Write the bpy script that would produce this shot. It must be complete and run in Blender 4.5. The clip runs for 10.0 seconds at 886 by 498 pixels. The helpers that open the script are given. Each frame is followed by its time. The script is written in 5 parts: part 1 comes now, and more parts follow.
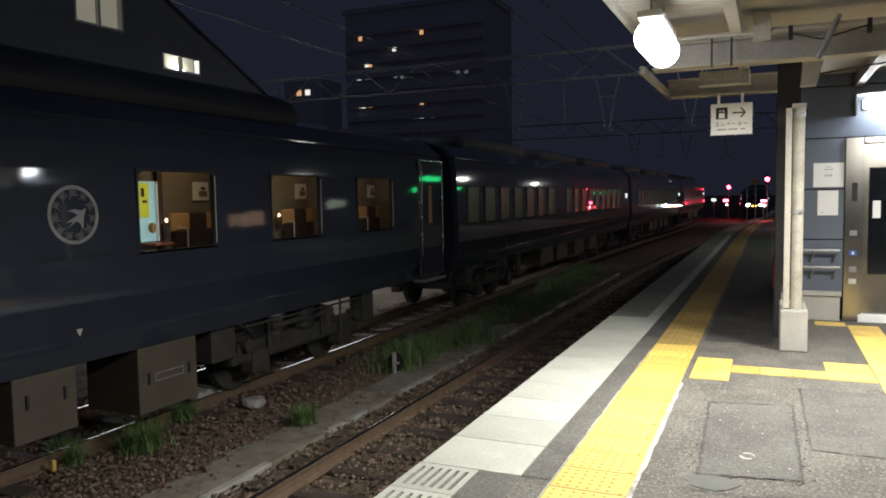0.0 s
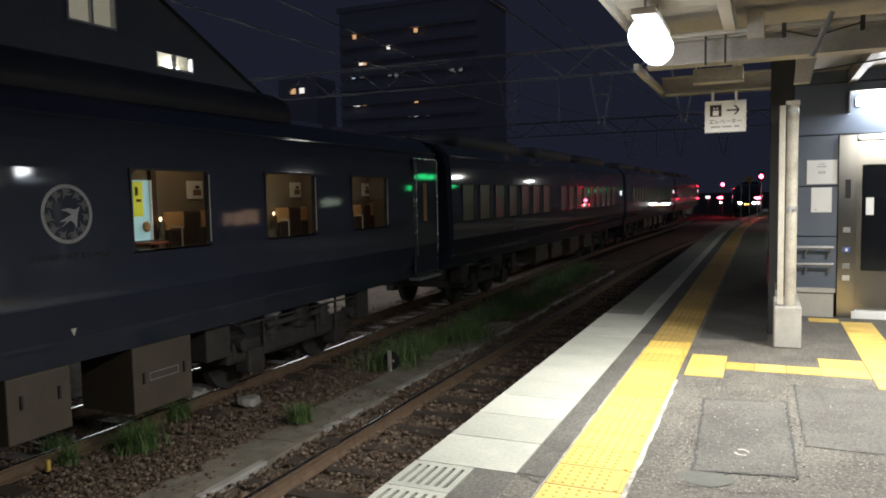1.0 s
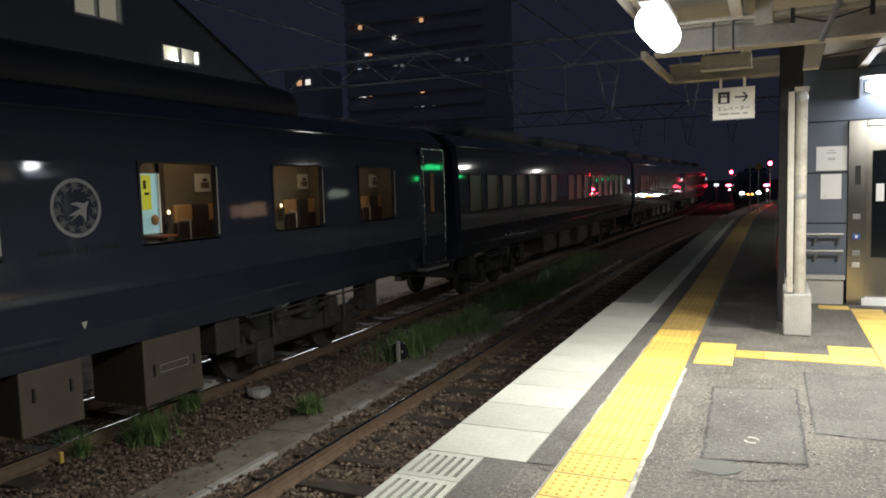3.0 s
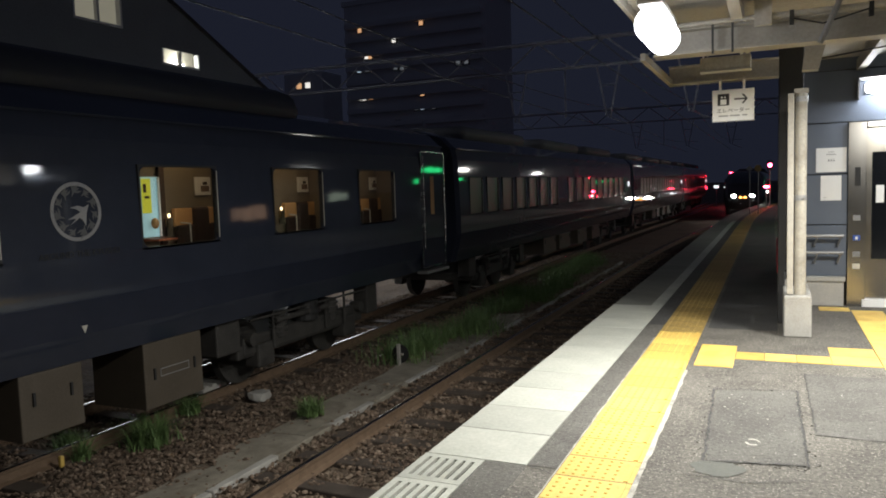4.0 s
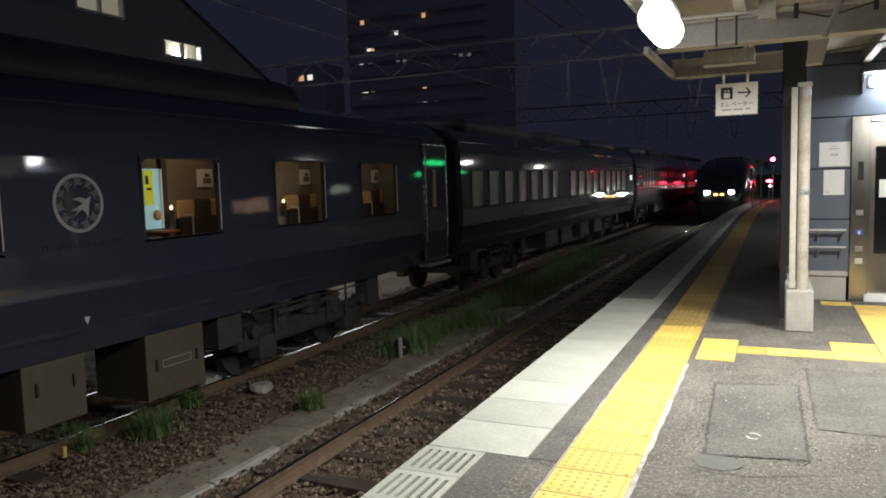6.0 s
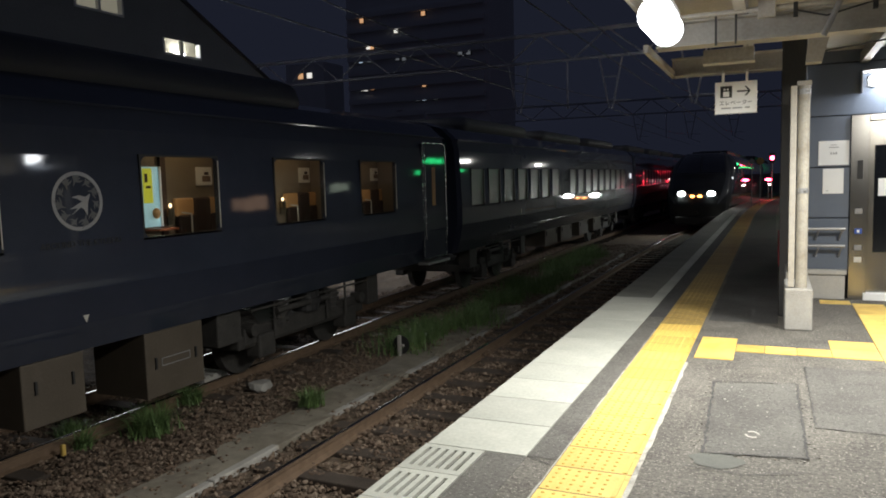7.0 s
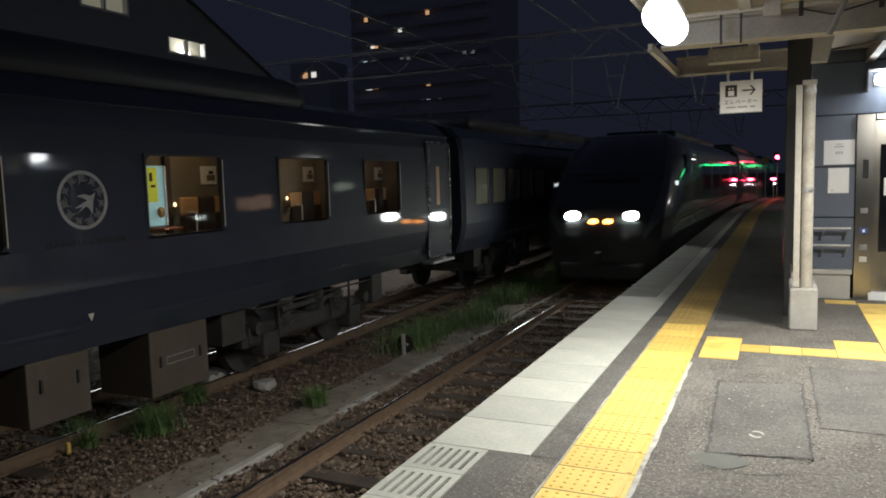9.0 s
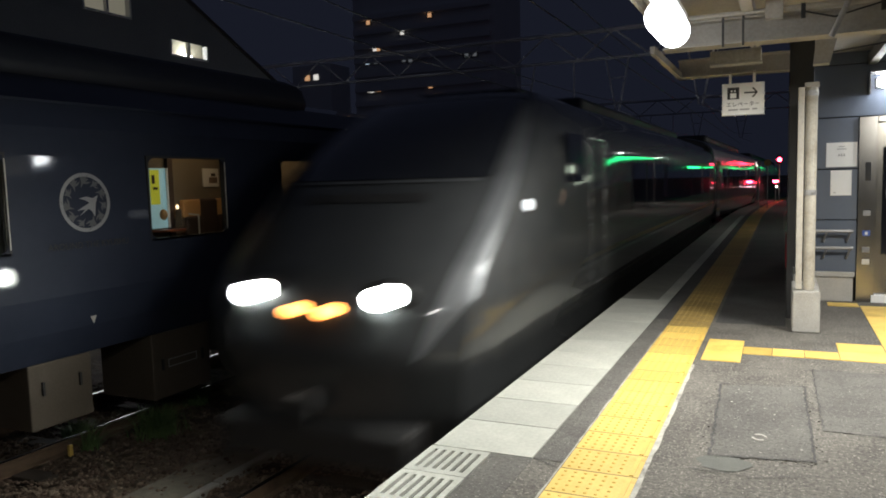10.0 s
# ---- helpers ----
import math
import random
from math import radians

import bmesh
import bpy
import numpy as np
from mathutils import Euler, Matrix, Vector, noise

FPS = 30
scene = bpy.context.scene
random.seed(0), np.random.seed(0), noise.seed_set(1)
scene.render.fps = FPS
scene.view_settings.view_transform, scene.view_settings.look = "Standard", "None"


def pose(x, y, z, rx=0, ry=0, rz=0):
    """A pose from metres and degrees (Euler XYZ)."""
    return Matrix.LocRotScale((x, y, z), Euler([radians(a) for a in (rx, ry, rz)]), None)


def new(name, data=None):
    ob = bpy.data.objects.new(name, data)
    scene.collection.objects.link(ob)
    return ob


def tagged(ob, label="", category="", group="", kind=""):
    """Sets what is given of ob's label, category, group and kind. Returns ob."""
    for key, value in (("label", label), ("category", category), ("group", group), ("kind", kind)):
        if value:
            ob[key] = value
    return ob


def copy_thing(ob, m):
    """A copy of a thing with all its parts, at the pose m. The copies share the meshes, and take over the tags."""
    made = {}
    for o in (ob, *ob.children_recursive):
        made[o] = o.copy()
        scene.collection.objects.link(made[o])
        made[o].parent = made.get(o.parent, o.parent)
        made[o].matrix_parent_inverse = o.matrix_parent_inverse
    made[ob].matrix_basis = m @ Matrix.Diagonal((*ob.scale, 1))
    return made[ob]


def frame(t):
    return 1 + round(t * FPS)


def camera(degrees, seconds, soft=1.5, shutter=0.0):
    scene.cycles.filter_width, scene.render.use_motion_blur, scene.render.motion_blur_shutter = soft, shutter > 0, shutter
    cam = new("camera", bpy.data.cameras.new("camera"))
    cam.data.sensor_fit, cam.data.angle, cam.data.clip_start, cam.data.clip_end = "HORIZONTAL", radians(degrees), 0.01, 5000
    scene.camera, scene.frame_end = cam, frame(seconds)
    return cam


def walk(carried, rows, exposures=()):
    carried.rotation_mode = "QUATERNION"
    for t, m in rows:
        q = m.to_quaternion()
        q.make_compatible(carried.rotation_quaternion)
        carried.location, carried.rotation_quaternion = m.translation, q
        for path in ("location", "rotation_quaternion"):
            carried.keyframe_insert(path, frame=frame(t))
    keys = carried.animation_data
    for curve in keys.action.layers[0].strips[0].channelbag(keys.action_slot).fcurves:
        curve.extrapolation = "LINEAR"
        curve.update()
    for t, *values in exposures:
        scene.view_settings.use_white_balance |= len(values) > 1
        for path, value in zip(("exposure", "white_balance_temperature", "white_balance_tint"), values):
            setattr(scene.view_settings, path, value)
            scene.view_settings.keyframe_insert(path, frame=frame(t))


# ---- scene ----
# ---------------------------------------------------------------- camera
EYE = (0.0, 0.0, 1.52)
TURNS = [[0.0, 4.011, 23.896, -0.933], [0.5, 3.959, 23.63, -1.005], [1.0, 4.169, 23.507, -1.089], [1.5, 4.585, 23.73, -1.14], [2.0, 4.836, 24.009, -1.401], [2.5, 4.98, 24.094, -1.551], [4.0, 4.694, 24.127, -1.82], [4.5, 4.709, 24.099, -1.833], [5.0, 4.864, 24.177, -1.726], [5.5, 5.096, 24.311, -1.626], [7.0, 5.365, 24.237, -1.552], [7.5, 5.436, 24.356, -1.59], [8.0, 5.49, 24.424, -1.629], [8.5, 5.502, 24.479, -1.749], [9.0, 5.419, 24.559, -1.52], [9.5, 5.284, 24.674, -1.574], [10.0, 5.232, 24.709, -1.52]]


def aim(down, left, lean):
    return pose(*EYE, 90 - down, 0, left) @ pose(0, 0, 0, 0, 0, lean)


cam = camera(61.9, 10.0, soft=1.8, shutter=1.0)
walk(cam, [(t, aim(d, l, r)) for t, d, l, r in TURNS], exposures=((0.0, 0.30), (2.0, 0.25), (5.5, 0.23), (7.5, 0.16), (8.5, 0.06), (9.5, -0.10), (10.0, -0.10)))

# ---------------------------------------------------------------- light of the night
world = bpy.data.worlds.new("night_sky")
scene.world = world
world.use_nodes = True
world.node_tree.nodes["Background"].inputs[0].default_value = (0.275, 0.325, 0.57, 1)
world.node_tree.nodes["Background"].inputs[1].default_value = 0.033


def lamp(name, kind, m, power, colour, size=0.3, size_y=0.0, spread=180):
    d = bpy.data.lights.new(name, kind)
    d.energy, d.color = power, colour
    if kind == "AREA":
        d.size = size
        if size_y:
            d.shape, d.size_y = "RECTANGLE", size_y
        d.spread = radians(spread)
    else:
        d.shadow_soft_size = size
    ob = new(name, d)
    ob.matrix_world = m
    return ob


COOL = (1.0, 0.98, 0.91)
# fluorescent battens under the canopy, over the platform
for k, (bx, by, bp) in enumerate(((-0.72, 5.32, 128), (-0.72, 1.5, 72), (1.6, 6.4, 168))):
    lamp("canopy_light", "AREA", pose(bx, by, 2.41), bp, COOL, 0.16, 0.8)
lamp("wall_light", "POINT", pose(1.34, 9.46, 2.41), 17, (0.93, 0.97, 1.0), 0.06)
# lamp posts further along the platform, behind the lift
FAR_LAMPS = ((3.0, 21.3, 3.45), (3.0, 35.6, 3.32), (3.0, 48.6, 3.20))
for bx, by, bz in FAR_LAMPS:
    lamp("platform_light", "AREA", pose(bx, by, bz - 0.10, 0, 25, 0), 52, COOL, 0.12, 1.0)

# ---------------------------------------------------------------- plan
RAIL = -1.0          # top of the rails; the platform's top is 0
TRACK_X = -3.43      # the passing train's track
PARK_X = -7.20       # the waiting train's track
EDGE_X = -1.82       # edge of the platform


def smooth(u):
    u = min(1.0, max(0.0, u))
    return u * u * (3 - 2 * u)


def bend(y):
    """How far the track and the platform swing to the right."""
    return 1.9 * smooth((y - 20) / 60)


def straight(y):
    return 0.0


def quay_bend(y):
    """How far the platform's edge swings to the right, a little later than the track."""
    return 1.9 * smooth((y - 26) / 60)


def drop(y):
    """How far the line falls away from the station."""
    return -0.45 * smooth((y - 25) / 50)


# ---------------------------------------------------------------- materials
def nodes_of(name):
    m = bpy.data.materials.new(name)
    m.use_nodes = True
    nt = m.node_tree
    return m, nt, nt.nodes["Principled BSDF"]


def put(nt, kind, **inputs):
    n = nt.nodes.new(kind)
    for k, v in inputs.items():
        n.inputs[k.replace("_", " ")].default_value = v
    return n


def surface(name, a, b, rough=0.7, metal=0.0, scale=6.0, fine=60.0, bump=0.3, bump_d=0.004, coat=0.0, spec=0.5,
            rvar=0.15, vary=0.0, stain=None, stain_scale=1.3, stain_amount=0.5, haze=0.025):
    """Two scales of colour noise between a and b, a fine bump, uneven gloss."""
    m, nt, p = nodes_of(name)
    L = nt.links.new
    tc = put(nt, "ShaderNodeTexCoord")
    n1 = put(nt, "ShaderNodeTexNoise", Scale=scale, Detail=6.0, Roughness=0.6)
    n2 = put(nt, "ShaderNodeTexNoise", Scale=fine, Detail=4.0, Roughness=0.7)
    for n in (n1, n2):
        L(tc.outputs["Object"], n.inputs["Vector"])
    add = put(nt, "ShaderNodeMath")
    add.operation = "ADD"
    L(n1.outputs["Fac"], add.inputs[0]), L(n2.outputs["Fac"], add.inputs[1])
    ramp = put(nt, "ShaderNodeMapRange", From_Min=0.72, From_Max=1.28)
    L(add.outputs[0], ramp.inputs["Value"])
    mix = put(nt, "ShaderNodeMix")
    mix.data_type = "RGBA"
    mix.inputs["A"].default_value, mix.inputs["B"].default_value = (*a, 1), (*b, 1)
    mix.inputs[6].default_value, mix.inputs[7].default_value = (*a, 1), (*b, 1)
    L(ramp.outputs[0], mix.inputs[0])
    colour = mix.outputs[2]
    if stain:
        n3 = put(nt, "ShaderNodeTexNoise", Scale=stain_scale, Detail=8.0, Roughness=0.65, Distortion=0.6)
        L(tc.outputs["Object"], n3.inputs["Vector"])
        r3 = put(nt, "ShaderNodeMapRange", From_Min=0.50, From_Max=0.68, To_Max=stain_amount)
        L(n3.outputs["Fac"], r3.inputs["Value"])
        mx = put(nt, "ShaderNodeMix")
        mx.data_type = "RGBA"
        mx.inputs[7].default_value = (*stain, 1)
        L(r3.outputs[0], mx.inputs[0]), L(colour, mx.inputs[6])
        colour = mx.outputs[2]
    if vary:
        oi = put(nt, "ShaderNodeObjectInfo")
        rv = put(nt, "ShaderNodeMapRange", To_Min=1 - vary, To_Max=1 + vary * 0.5)
        L(oi.outputs["Random"], rv.inputs["Value"])
        hs = put(nt, "ShaderNodeHueSaturation")
        L(rv.outputs[0], hs.inputs["Value"]), L(colour, hs.inputs["Color"])
        colour = hs.outputs[0]
    L(colour, p.inputs["Base Color"])
    rr = put(nt, "ShaderNodeMapRange", To_Min=max(0.02, rough - rvar), To_Max=min(1, rough + rvar))
    L(n1.outputs["Fac"], rr.inputs["Value"]), L(rr.outputs[0], p.inputs["Roughness"])
    p.inputs["Metallic"].default_value = metal
    p.inputs["Specular IOR Level"].default_value = spec
    p.inputs["Coat Weight"].default_value = coat
    p.inputs["Coat Roughness"].default_value = haze
    if bump:
        bp = put(nt, "ShaderNodeBump", Strength=bump, Distance=bump_d)
        L(n2.outputs["Fac"], bp.inputs["Height"]), L(bp.outputs[0], p.inputs["Normal"])
    return m


def glow(name, colour, power):
    m, nt, p = nodes_of(name)
    p.inputs["Base Color"].default_value = (*colour, 1)
    p.inputs["Emission Color"].default_value = (*colour, 1)
    p.inputs["Emission Strength"].default_value = power
    return m


def clear(name, tint=(0.8, 0.85, 0.85), rough=0.02):
    m, nt, p = nodes_of(name)
    p.inputs["Base Color"].default_value = (*tint, 1)
    p.inputs["Transmission Weight"].default_value = 1.0
    p.inputs["Roughness"].default_value = rough
    p.inputs["IOR"].default_value = 1.3
    return m


def asphalt(name, dark, light, chip, chips, rough_scale, worn):
    """Tar with stone grit: patchy tone, coarse grain, pale chips and open pores."""
    m, nt, p = nodes_of(name)
    L = nt.links.new
    tc = put(nt, "ShaderNodeTexCoord")
    big = put(nt, "ShaderNodeTexNoise", Scale=1.7, Detail=7.0, Roughness=0.65, Distortion=0.4)
    mid = put(nt, "ShaderNodeTexNoise", Scale=rough_scale, Detail=5.0, Roughness=0.75)
    grit = put(nt, "ShaderNodeTexVoronoi", Scale=105.0)
    hole = put(nt, "ShaderNodeTexNoise", Scale=48.0, Detail=3.0, Roughness=0.6)
    for n in (big, mid, grit, hole):
        L(tc.outputs["Object"], n.inputs["Vector"])
    add = put(nt, "ShaderNodeMath")
    add.operation = "MULTIPLY_ADD"
    add.inputs[1].default_value = worn
    L(big.outputs["Fac"], add.inputs[0]), L(mid.outputs["Fac"], add.inputs[2])
    tone = put(nt, "ShaderNodeMapRange", From_Min=0.5 + worn * 0.5 - 0.16, From_Max=0.5 + worn * 0.5 + 0.16)
    L(add.outputs[0], tone.inputs["Value"])
    mix = put(nt, "ShaderNodeMix")
    mix.data_type = "RGBA"
    mix.inputs[6].default_value, mix.inputs[7].default_value = (*dark, 1), (*light, 1)
    L(tone.outputs[0], mix.inputs[0])
    sel = put(nt, "ShaderNodeMapRange", From_Min=1.0 - chips, From_Max=1.0 - chips + 0.08)
    sep = put(nt, "ShaderNodeSeparateColor")
    L(grit.outputs["Color"], sep.inputs[0]), L(sep.outputs[0], sel.inputs["Value"])
    near = put(nt, "ShaderNodeMapRange", From_Min=0.30, From_Max=0.62, To_Min=1.0, To_Max=0.0)
    L(grit.outputs["Distance"], near.inputs["Value"])
    both = put(nt, "ShaderNodeMath")
    both.operation = "MULTIPLY"
    L(sel.outputs[0], both.inputs[0]), L(near.outputs[0], both.inputs[1])
    m2 = put(nt, "ShaderNodeMix")
    m2.data_type = "RGBA"
    m2.inputs[7].default_value = (*chip, 1)
    L(both.outputs[0], m2.inputs[0]), L(mix.outputs[2], m2.inputs[6])
    pore = put(nt, "ShaderNodeMapRange", From_Min=0.30, From_Max=0.42, To_Min=0.75, To_Max=0.0)
    L(hole.outputs["Fac"], pore.inputs["Value"])
    m3 = put(nt, "ShaderNodeMix")
    m3.data_type = "RGBA"
    m3.inputs[7].default_value = (0.022, 0.021, 0.02, 1)
    L(pore.outputs[0], m3.inputs[0]), L(m2.outputs[2], m3.inputs[6])
    L(m3.outputs[2], p.inputs["Base Color"])
    p.inputs["Roughness"].default_value = 0.82
    bp = put(nt, "ShaderNodeBump", Strength=0.9, Distance=0.006)
    L(mid.outputs["Fac"], bp.inputs["Height"]), L(bp.outputs[0], p.inputs["Normal"])
    return m


ASPHALT = asphalt("asphalt", (0.050, 0.046, 0.040), (0.172, 0.160, 0.140), (0.34, 0.32, 0.28), 0.15, 42.0, 0.6)
ASPHALT_PATCH = asphalt("asphalt_patch", (0.070, 0.066, 0.060), (0.132, 0.127, 0.115), (0.30, 0.29, 0.27), 0.08, 40.0, 0.95)
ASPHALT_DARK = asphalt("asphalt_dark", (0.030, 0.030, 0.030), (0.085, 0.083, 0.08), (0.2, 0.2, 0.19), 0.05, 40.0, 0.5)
SLAB = surface("edge_slab", (0.33, 0.34, 0.305), (0.46, 0.465, 0.42), 0.6, scale=3, fine=40, bump=0.1, vary=0.1,
               stain=(0.27, 0.27, 0.24), stain_amount=0.5)
# Near-black: shade inside the drain is put into this colour; tile joints share it.
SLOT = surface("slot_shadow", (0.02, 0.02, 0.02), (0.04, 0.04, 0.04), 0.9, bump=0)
YELLOW = surface("tactile_yellow", (0.66, 0.44, 0.10), (0.80, 0.575, 0.16), 0.55, scale=5, fine=70, bump=0.12, vary=0.24,
                 stain=(0.45, 0.25, 0.04), stain_scale=3.0, stain_amount=0.55)
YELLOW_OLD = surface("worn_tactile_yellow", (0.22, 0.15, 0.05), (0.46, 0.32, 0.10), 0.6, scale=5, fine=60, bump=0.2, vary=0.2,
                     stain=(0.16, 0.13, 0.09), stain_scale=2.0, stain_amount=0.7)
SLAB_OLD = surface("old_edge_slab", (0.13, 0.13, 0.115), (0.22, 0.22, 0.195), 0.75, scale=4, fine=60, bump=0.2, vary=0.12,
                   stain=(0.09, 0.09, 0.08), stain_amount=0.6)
TRIM = surface("nose_edge_trim", (0.11, 0.117, 0.125), (0.15, 0.157, 0.165), 0.42, metal=0.6, bump=0.02)
YELLOW_DOT = surface("tactile_dot", (0.60, 0.39, 0.08), (0.75, 0.52, 0.13), 0.5, bump=0.05)
WHITE_PAINT = surface("white_paint", (0.30, 0.29, 0.25), (0.56, 0.55, 0.50), 0.7, scale=14, fine=90, bump=0.2,
                      stain=(0.16, 0.15, 0.13), stain_scale=9.0, stain_amount=0.85)
CONCRETE = surface("concrete", (0.26, 0.25, 0.23), (0.42, 0.41, 0.38), 0.85, scale=4, fine=80, bump=0.3,
                   stain=(0.17, 0.16, 0.14), stain_amount=0.5)
CONCRETE_OLD = surface("old_concrete", (0.15, 0.135, 0.105), (0.29, 0.265, 0.215), 0.9, scale=5, fine=90, bump=0.5,
                       stain=(0.10, 0.08, 0.06), stain_scale=2.2, stain_amount=0.75)
GROUND = surface("track_bed", (0.09, 0.066, 0.046), (0.26, 0.195, 0.14), 0.95, scale=14, fine=70, bump=1.0, bump_d=0.03,
                 stain=(0.03, 0.026, 0.02), stain_scale=0.7)
def stone_material():
    m, nt, p = nodes_of("ballast_stone")
    L = nt.links.new
    g = put(nt, "ShaderNodeNewGeometry")
    r = put(nt, "ShaderNodeValToRGB")
    r.color_ramp.elements[0].color, r.color_ramp.elements[1].color = (0.085, 0.058, 0.040, 1), (0.31, 0.24, 0.18, 1)
    e = r.color_ramp.elements.new(0.6)
    e.color = (0.17, 0.118, 0.083, 1)
    L(g.outputs["Random Per Island"], r.inputs[0])
    n = put(nt, "ShaderNodeTexNoise", Scale=60.0, Detail=4.0)
    mx = put(nt, "ShaderNodeMix")
    mx.data_type = "RGBA"
    mx.blend_type = "MULTIPLY"
    mx.inputs[0].default_value = 0.35
    L(r.outputs[0], mx.inputs[6]), L(n.outputs["Fac"], mx.inputs[7])
    L(mx.outputs[2], p.inputs["Base Color"])
    bp = put(nt, "ShaderNodeBump", Strength=0.5, Distance=0.004)
    L(n.outputs["Fac"], bp.inputs["Height"]), L(bp.outputs[0], p.inputs["Normal"])
    p.inputs["Roughness"].default_value = 0.9
    return m


STONE = stone_material()
MORTAR = surface("grey_mortar", (0.095, 0.098, 0.088), (0.135, 0.138, 0.125), 0.9, scale=8, fine=90, bump=0.3)
WIRE = surface("weathered_wire", (0.12, 0.12, 0.12), (0.18, 0.18, 0.18), 0.7, bump=0)
RUST = surface("rusty_rail", (0.10, 0.066, 0.042), (0.20, 0.135, 0.088), 0.75, scale=9, fine=120, bump=0.3)
STEEL_TOP = surface("polished_rail_head", (0.45, 0.44, 0.42), (0.62, 0.61, 0.6), 0.19, metal=1.0, bump=0.02)
SLEEPER = surface("sleeper_wood", (0.035, 0.026, 0.02), (0.09, 0.07, 0.055), 0.9, scale=5, fine=60, bump=0.6, vary=0.2)
BEIGE = surface("cream_paint", (0.32, 0.30, 0.26), (0.43, 0.405, 0.36), 0.6, scale=2.5, fine=40, bump=0.08,
                stain=(0.27, 0.24, 0.19), stain_amount=0.45)
CLAD = surface("blue_grey_cladding", (0.105, 0.125, 0.165), (0.12, 0.145, 0.19), 0.45, scale=1.5, fine=60, bump=0.03)
INOX = surface("brushed_steel", (0.29, 0.28, 0.26), (0.34, 0.325, 0.30), 0.22, metal=1.0, scale=1.2, fine=9, bump=0.0, rvar=0.05)
LEAF_STEEL = surface("satin_door_steel", (0.27, 0.255, 0.225), (0.32, 0.30, 0.265), 0.24, metal=1.0, scale=1.0, fine=8, bump=0.0)
PLASTER = surface("pale_render", (0.42, 0.41, 0.39), (0.52, 0.51, 0.48), 0.85, scale=3, fine=60, bump=0.15, stain=(0.3, 0.28, 0.25), stain_amount=0.4)
DARK = surface("dark_joint", (0.012, 0.012, 0.013), (0.03, 0.03, 0.03), 0.7, bump=0)
PAPER = surface("paper", (0.84, 0.84, 0.83), (0.88, 0.88, 0.87), 0.8, bump=0)
PICTURE = surface("cream_card", (0.55, 0.52, 0.46), (0.66, 0.63, 0.56), 0.6, bump=0)
TABLE = surface("red_brown_table", (0.26, 0.075, 0.035), (0.36, 0.11, 0.05), 0.4, bump=0.02)
PRINT = surface("grey_print", (0.30, 0.30, 0.31), (0.36, 0.36, 0.36), 0.8, bump=0)
INK = surface("black_ink", (0.02, 0.02, 0.022), (0.03, 0.03, 0.03), 0.7, bump=0)
BLUE = surface("blue_plate", (0.03, 0.08, 0.35), (0.04, 0.10, 0.42), 0.5, bump=0)
RED = surface("red_paint", (0.35, 0.02, 0.03), (0.48, 0.03, 0.04), 0.5, bump=0)
BODY = surface("dark_metallic_body", (0.014, 0.0195, 0.036), (0.021, 0.027, 0.047), 0.62, metal=0.0, scale=0.8, fine=2.2, bump=0.05,
               bump_d=0.01, coat=1.0, rvar=0.05, spec=0.25, haze=0.05)
BODY_GREY = surface("grey_metallic_body", (0.06, 0.063, 0.070), (0.085, 0.088, 0.095), 0.42, metal=0.3, scale=1.0, fine=2.2, bump=0.05,
                    bump_d=0.01, coat=1.0, rvar=0.06, haze=0.14)
BODY_LEAD = surface("charcoal_metallic_body", (0.026, 0.0285, 0.030), (0.036, 0.0385, 0.040), 0.55, metal=0.0, scale=0.8, fine=2.2, bump=0.05,
                    bump_d=0.01, coat=1.0, rvar=0.05, spec=0.3, haze=0.06)
SILVER = surface("silver_trim", (0.42, 0.43, 0.44), (0.55, 0.56, 0.57), 0.25, metal=0.9, bump=0.02)
EMBLEM = surface("emblem_grey", (0.24, 0.24, 0.25), (0.32, 0.32, 0.32), 0.4, metal=0.2, bump=0)
EMBLEM_DIM = surface("emblem_dim", (0.085, 0.088, 0.092), (0.12, 0.12, 0.125), 0.4, metal=0.2, bump=0)
ROOF_PALE = surface("grey_roof_unit", (0.16, 0.16, 0.16), (0.24, 0.24, 0.235), 0.7, scale=2, bump=0.1)
ROOF = surface("train_roof", (0.018, 0.022, 0.032), (0.027, 0.031, 0.042), 0.6, scale=2, bump=0.1)
GEAR = surface("running_gear", (0.028, 0.027, 0.026), (0.07, 0.066, 0.06), 0.7, scale=6, fine=60, bump=0.4, metal=0.2)
BOX = surface("equipment_box", (0.06, 0.048, 0.034), (0.09, 0.073, 0.054), 0.65, scale=3, fine=50, bump=0.1,
              stain=(0.12, 0.10, 0.08), stain_amount=0.5)
RUBBER = surface("black_rubber", (0.012, 0.012, 0.013), (0.022, 0.022, 0.022), 0.6, bump=0.05)
GLASS = clear("window_glass")
BLACK_GLASS = surface("black_glass", (0.008, 0.009, 0.011), (0.012, 0.013, 0.015), 0.06, bump=0, coat=1.0, rvar=0.02)
BLIND = surface("window_blind", (0.12, 0.118, 0.08), (0.16, 0.152, 0.11), 0.35, scale=2, bump=0.0, coat=0.9)
INNER = surface("cabin_panel", (0.135, 0.108, 0.072), (0.19, 0.152, 0.105), 0.6, scale=2, fine=30, bump=0.03)
SEAT = surface("seat_leather", (0.50, 0.27, 0.10), (0.60, 0.34, 0.14), 0.6, bump=0.1)
SEAT_DARK = surface("seat_dark", (0.035, 0.02, 0.014), (0.06, 0.035, 0.022), 0.7, bump=0.1)
# Corridor light on the panel and the poster is put in as a weak glow.
PALE_BLUE = glow("lit_pale_blue", (0.45, 0.72, 0.78), 0.22)
POSTER = glow("lit_yellow_poster", (0.62, 0.62, 0.05), 0.26)
LEAF = surface("weed_leaf", (0.07, 0.13, 0.04), (0.16, 0.25, 0.085), 0.6, scale=9, bump=0)
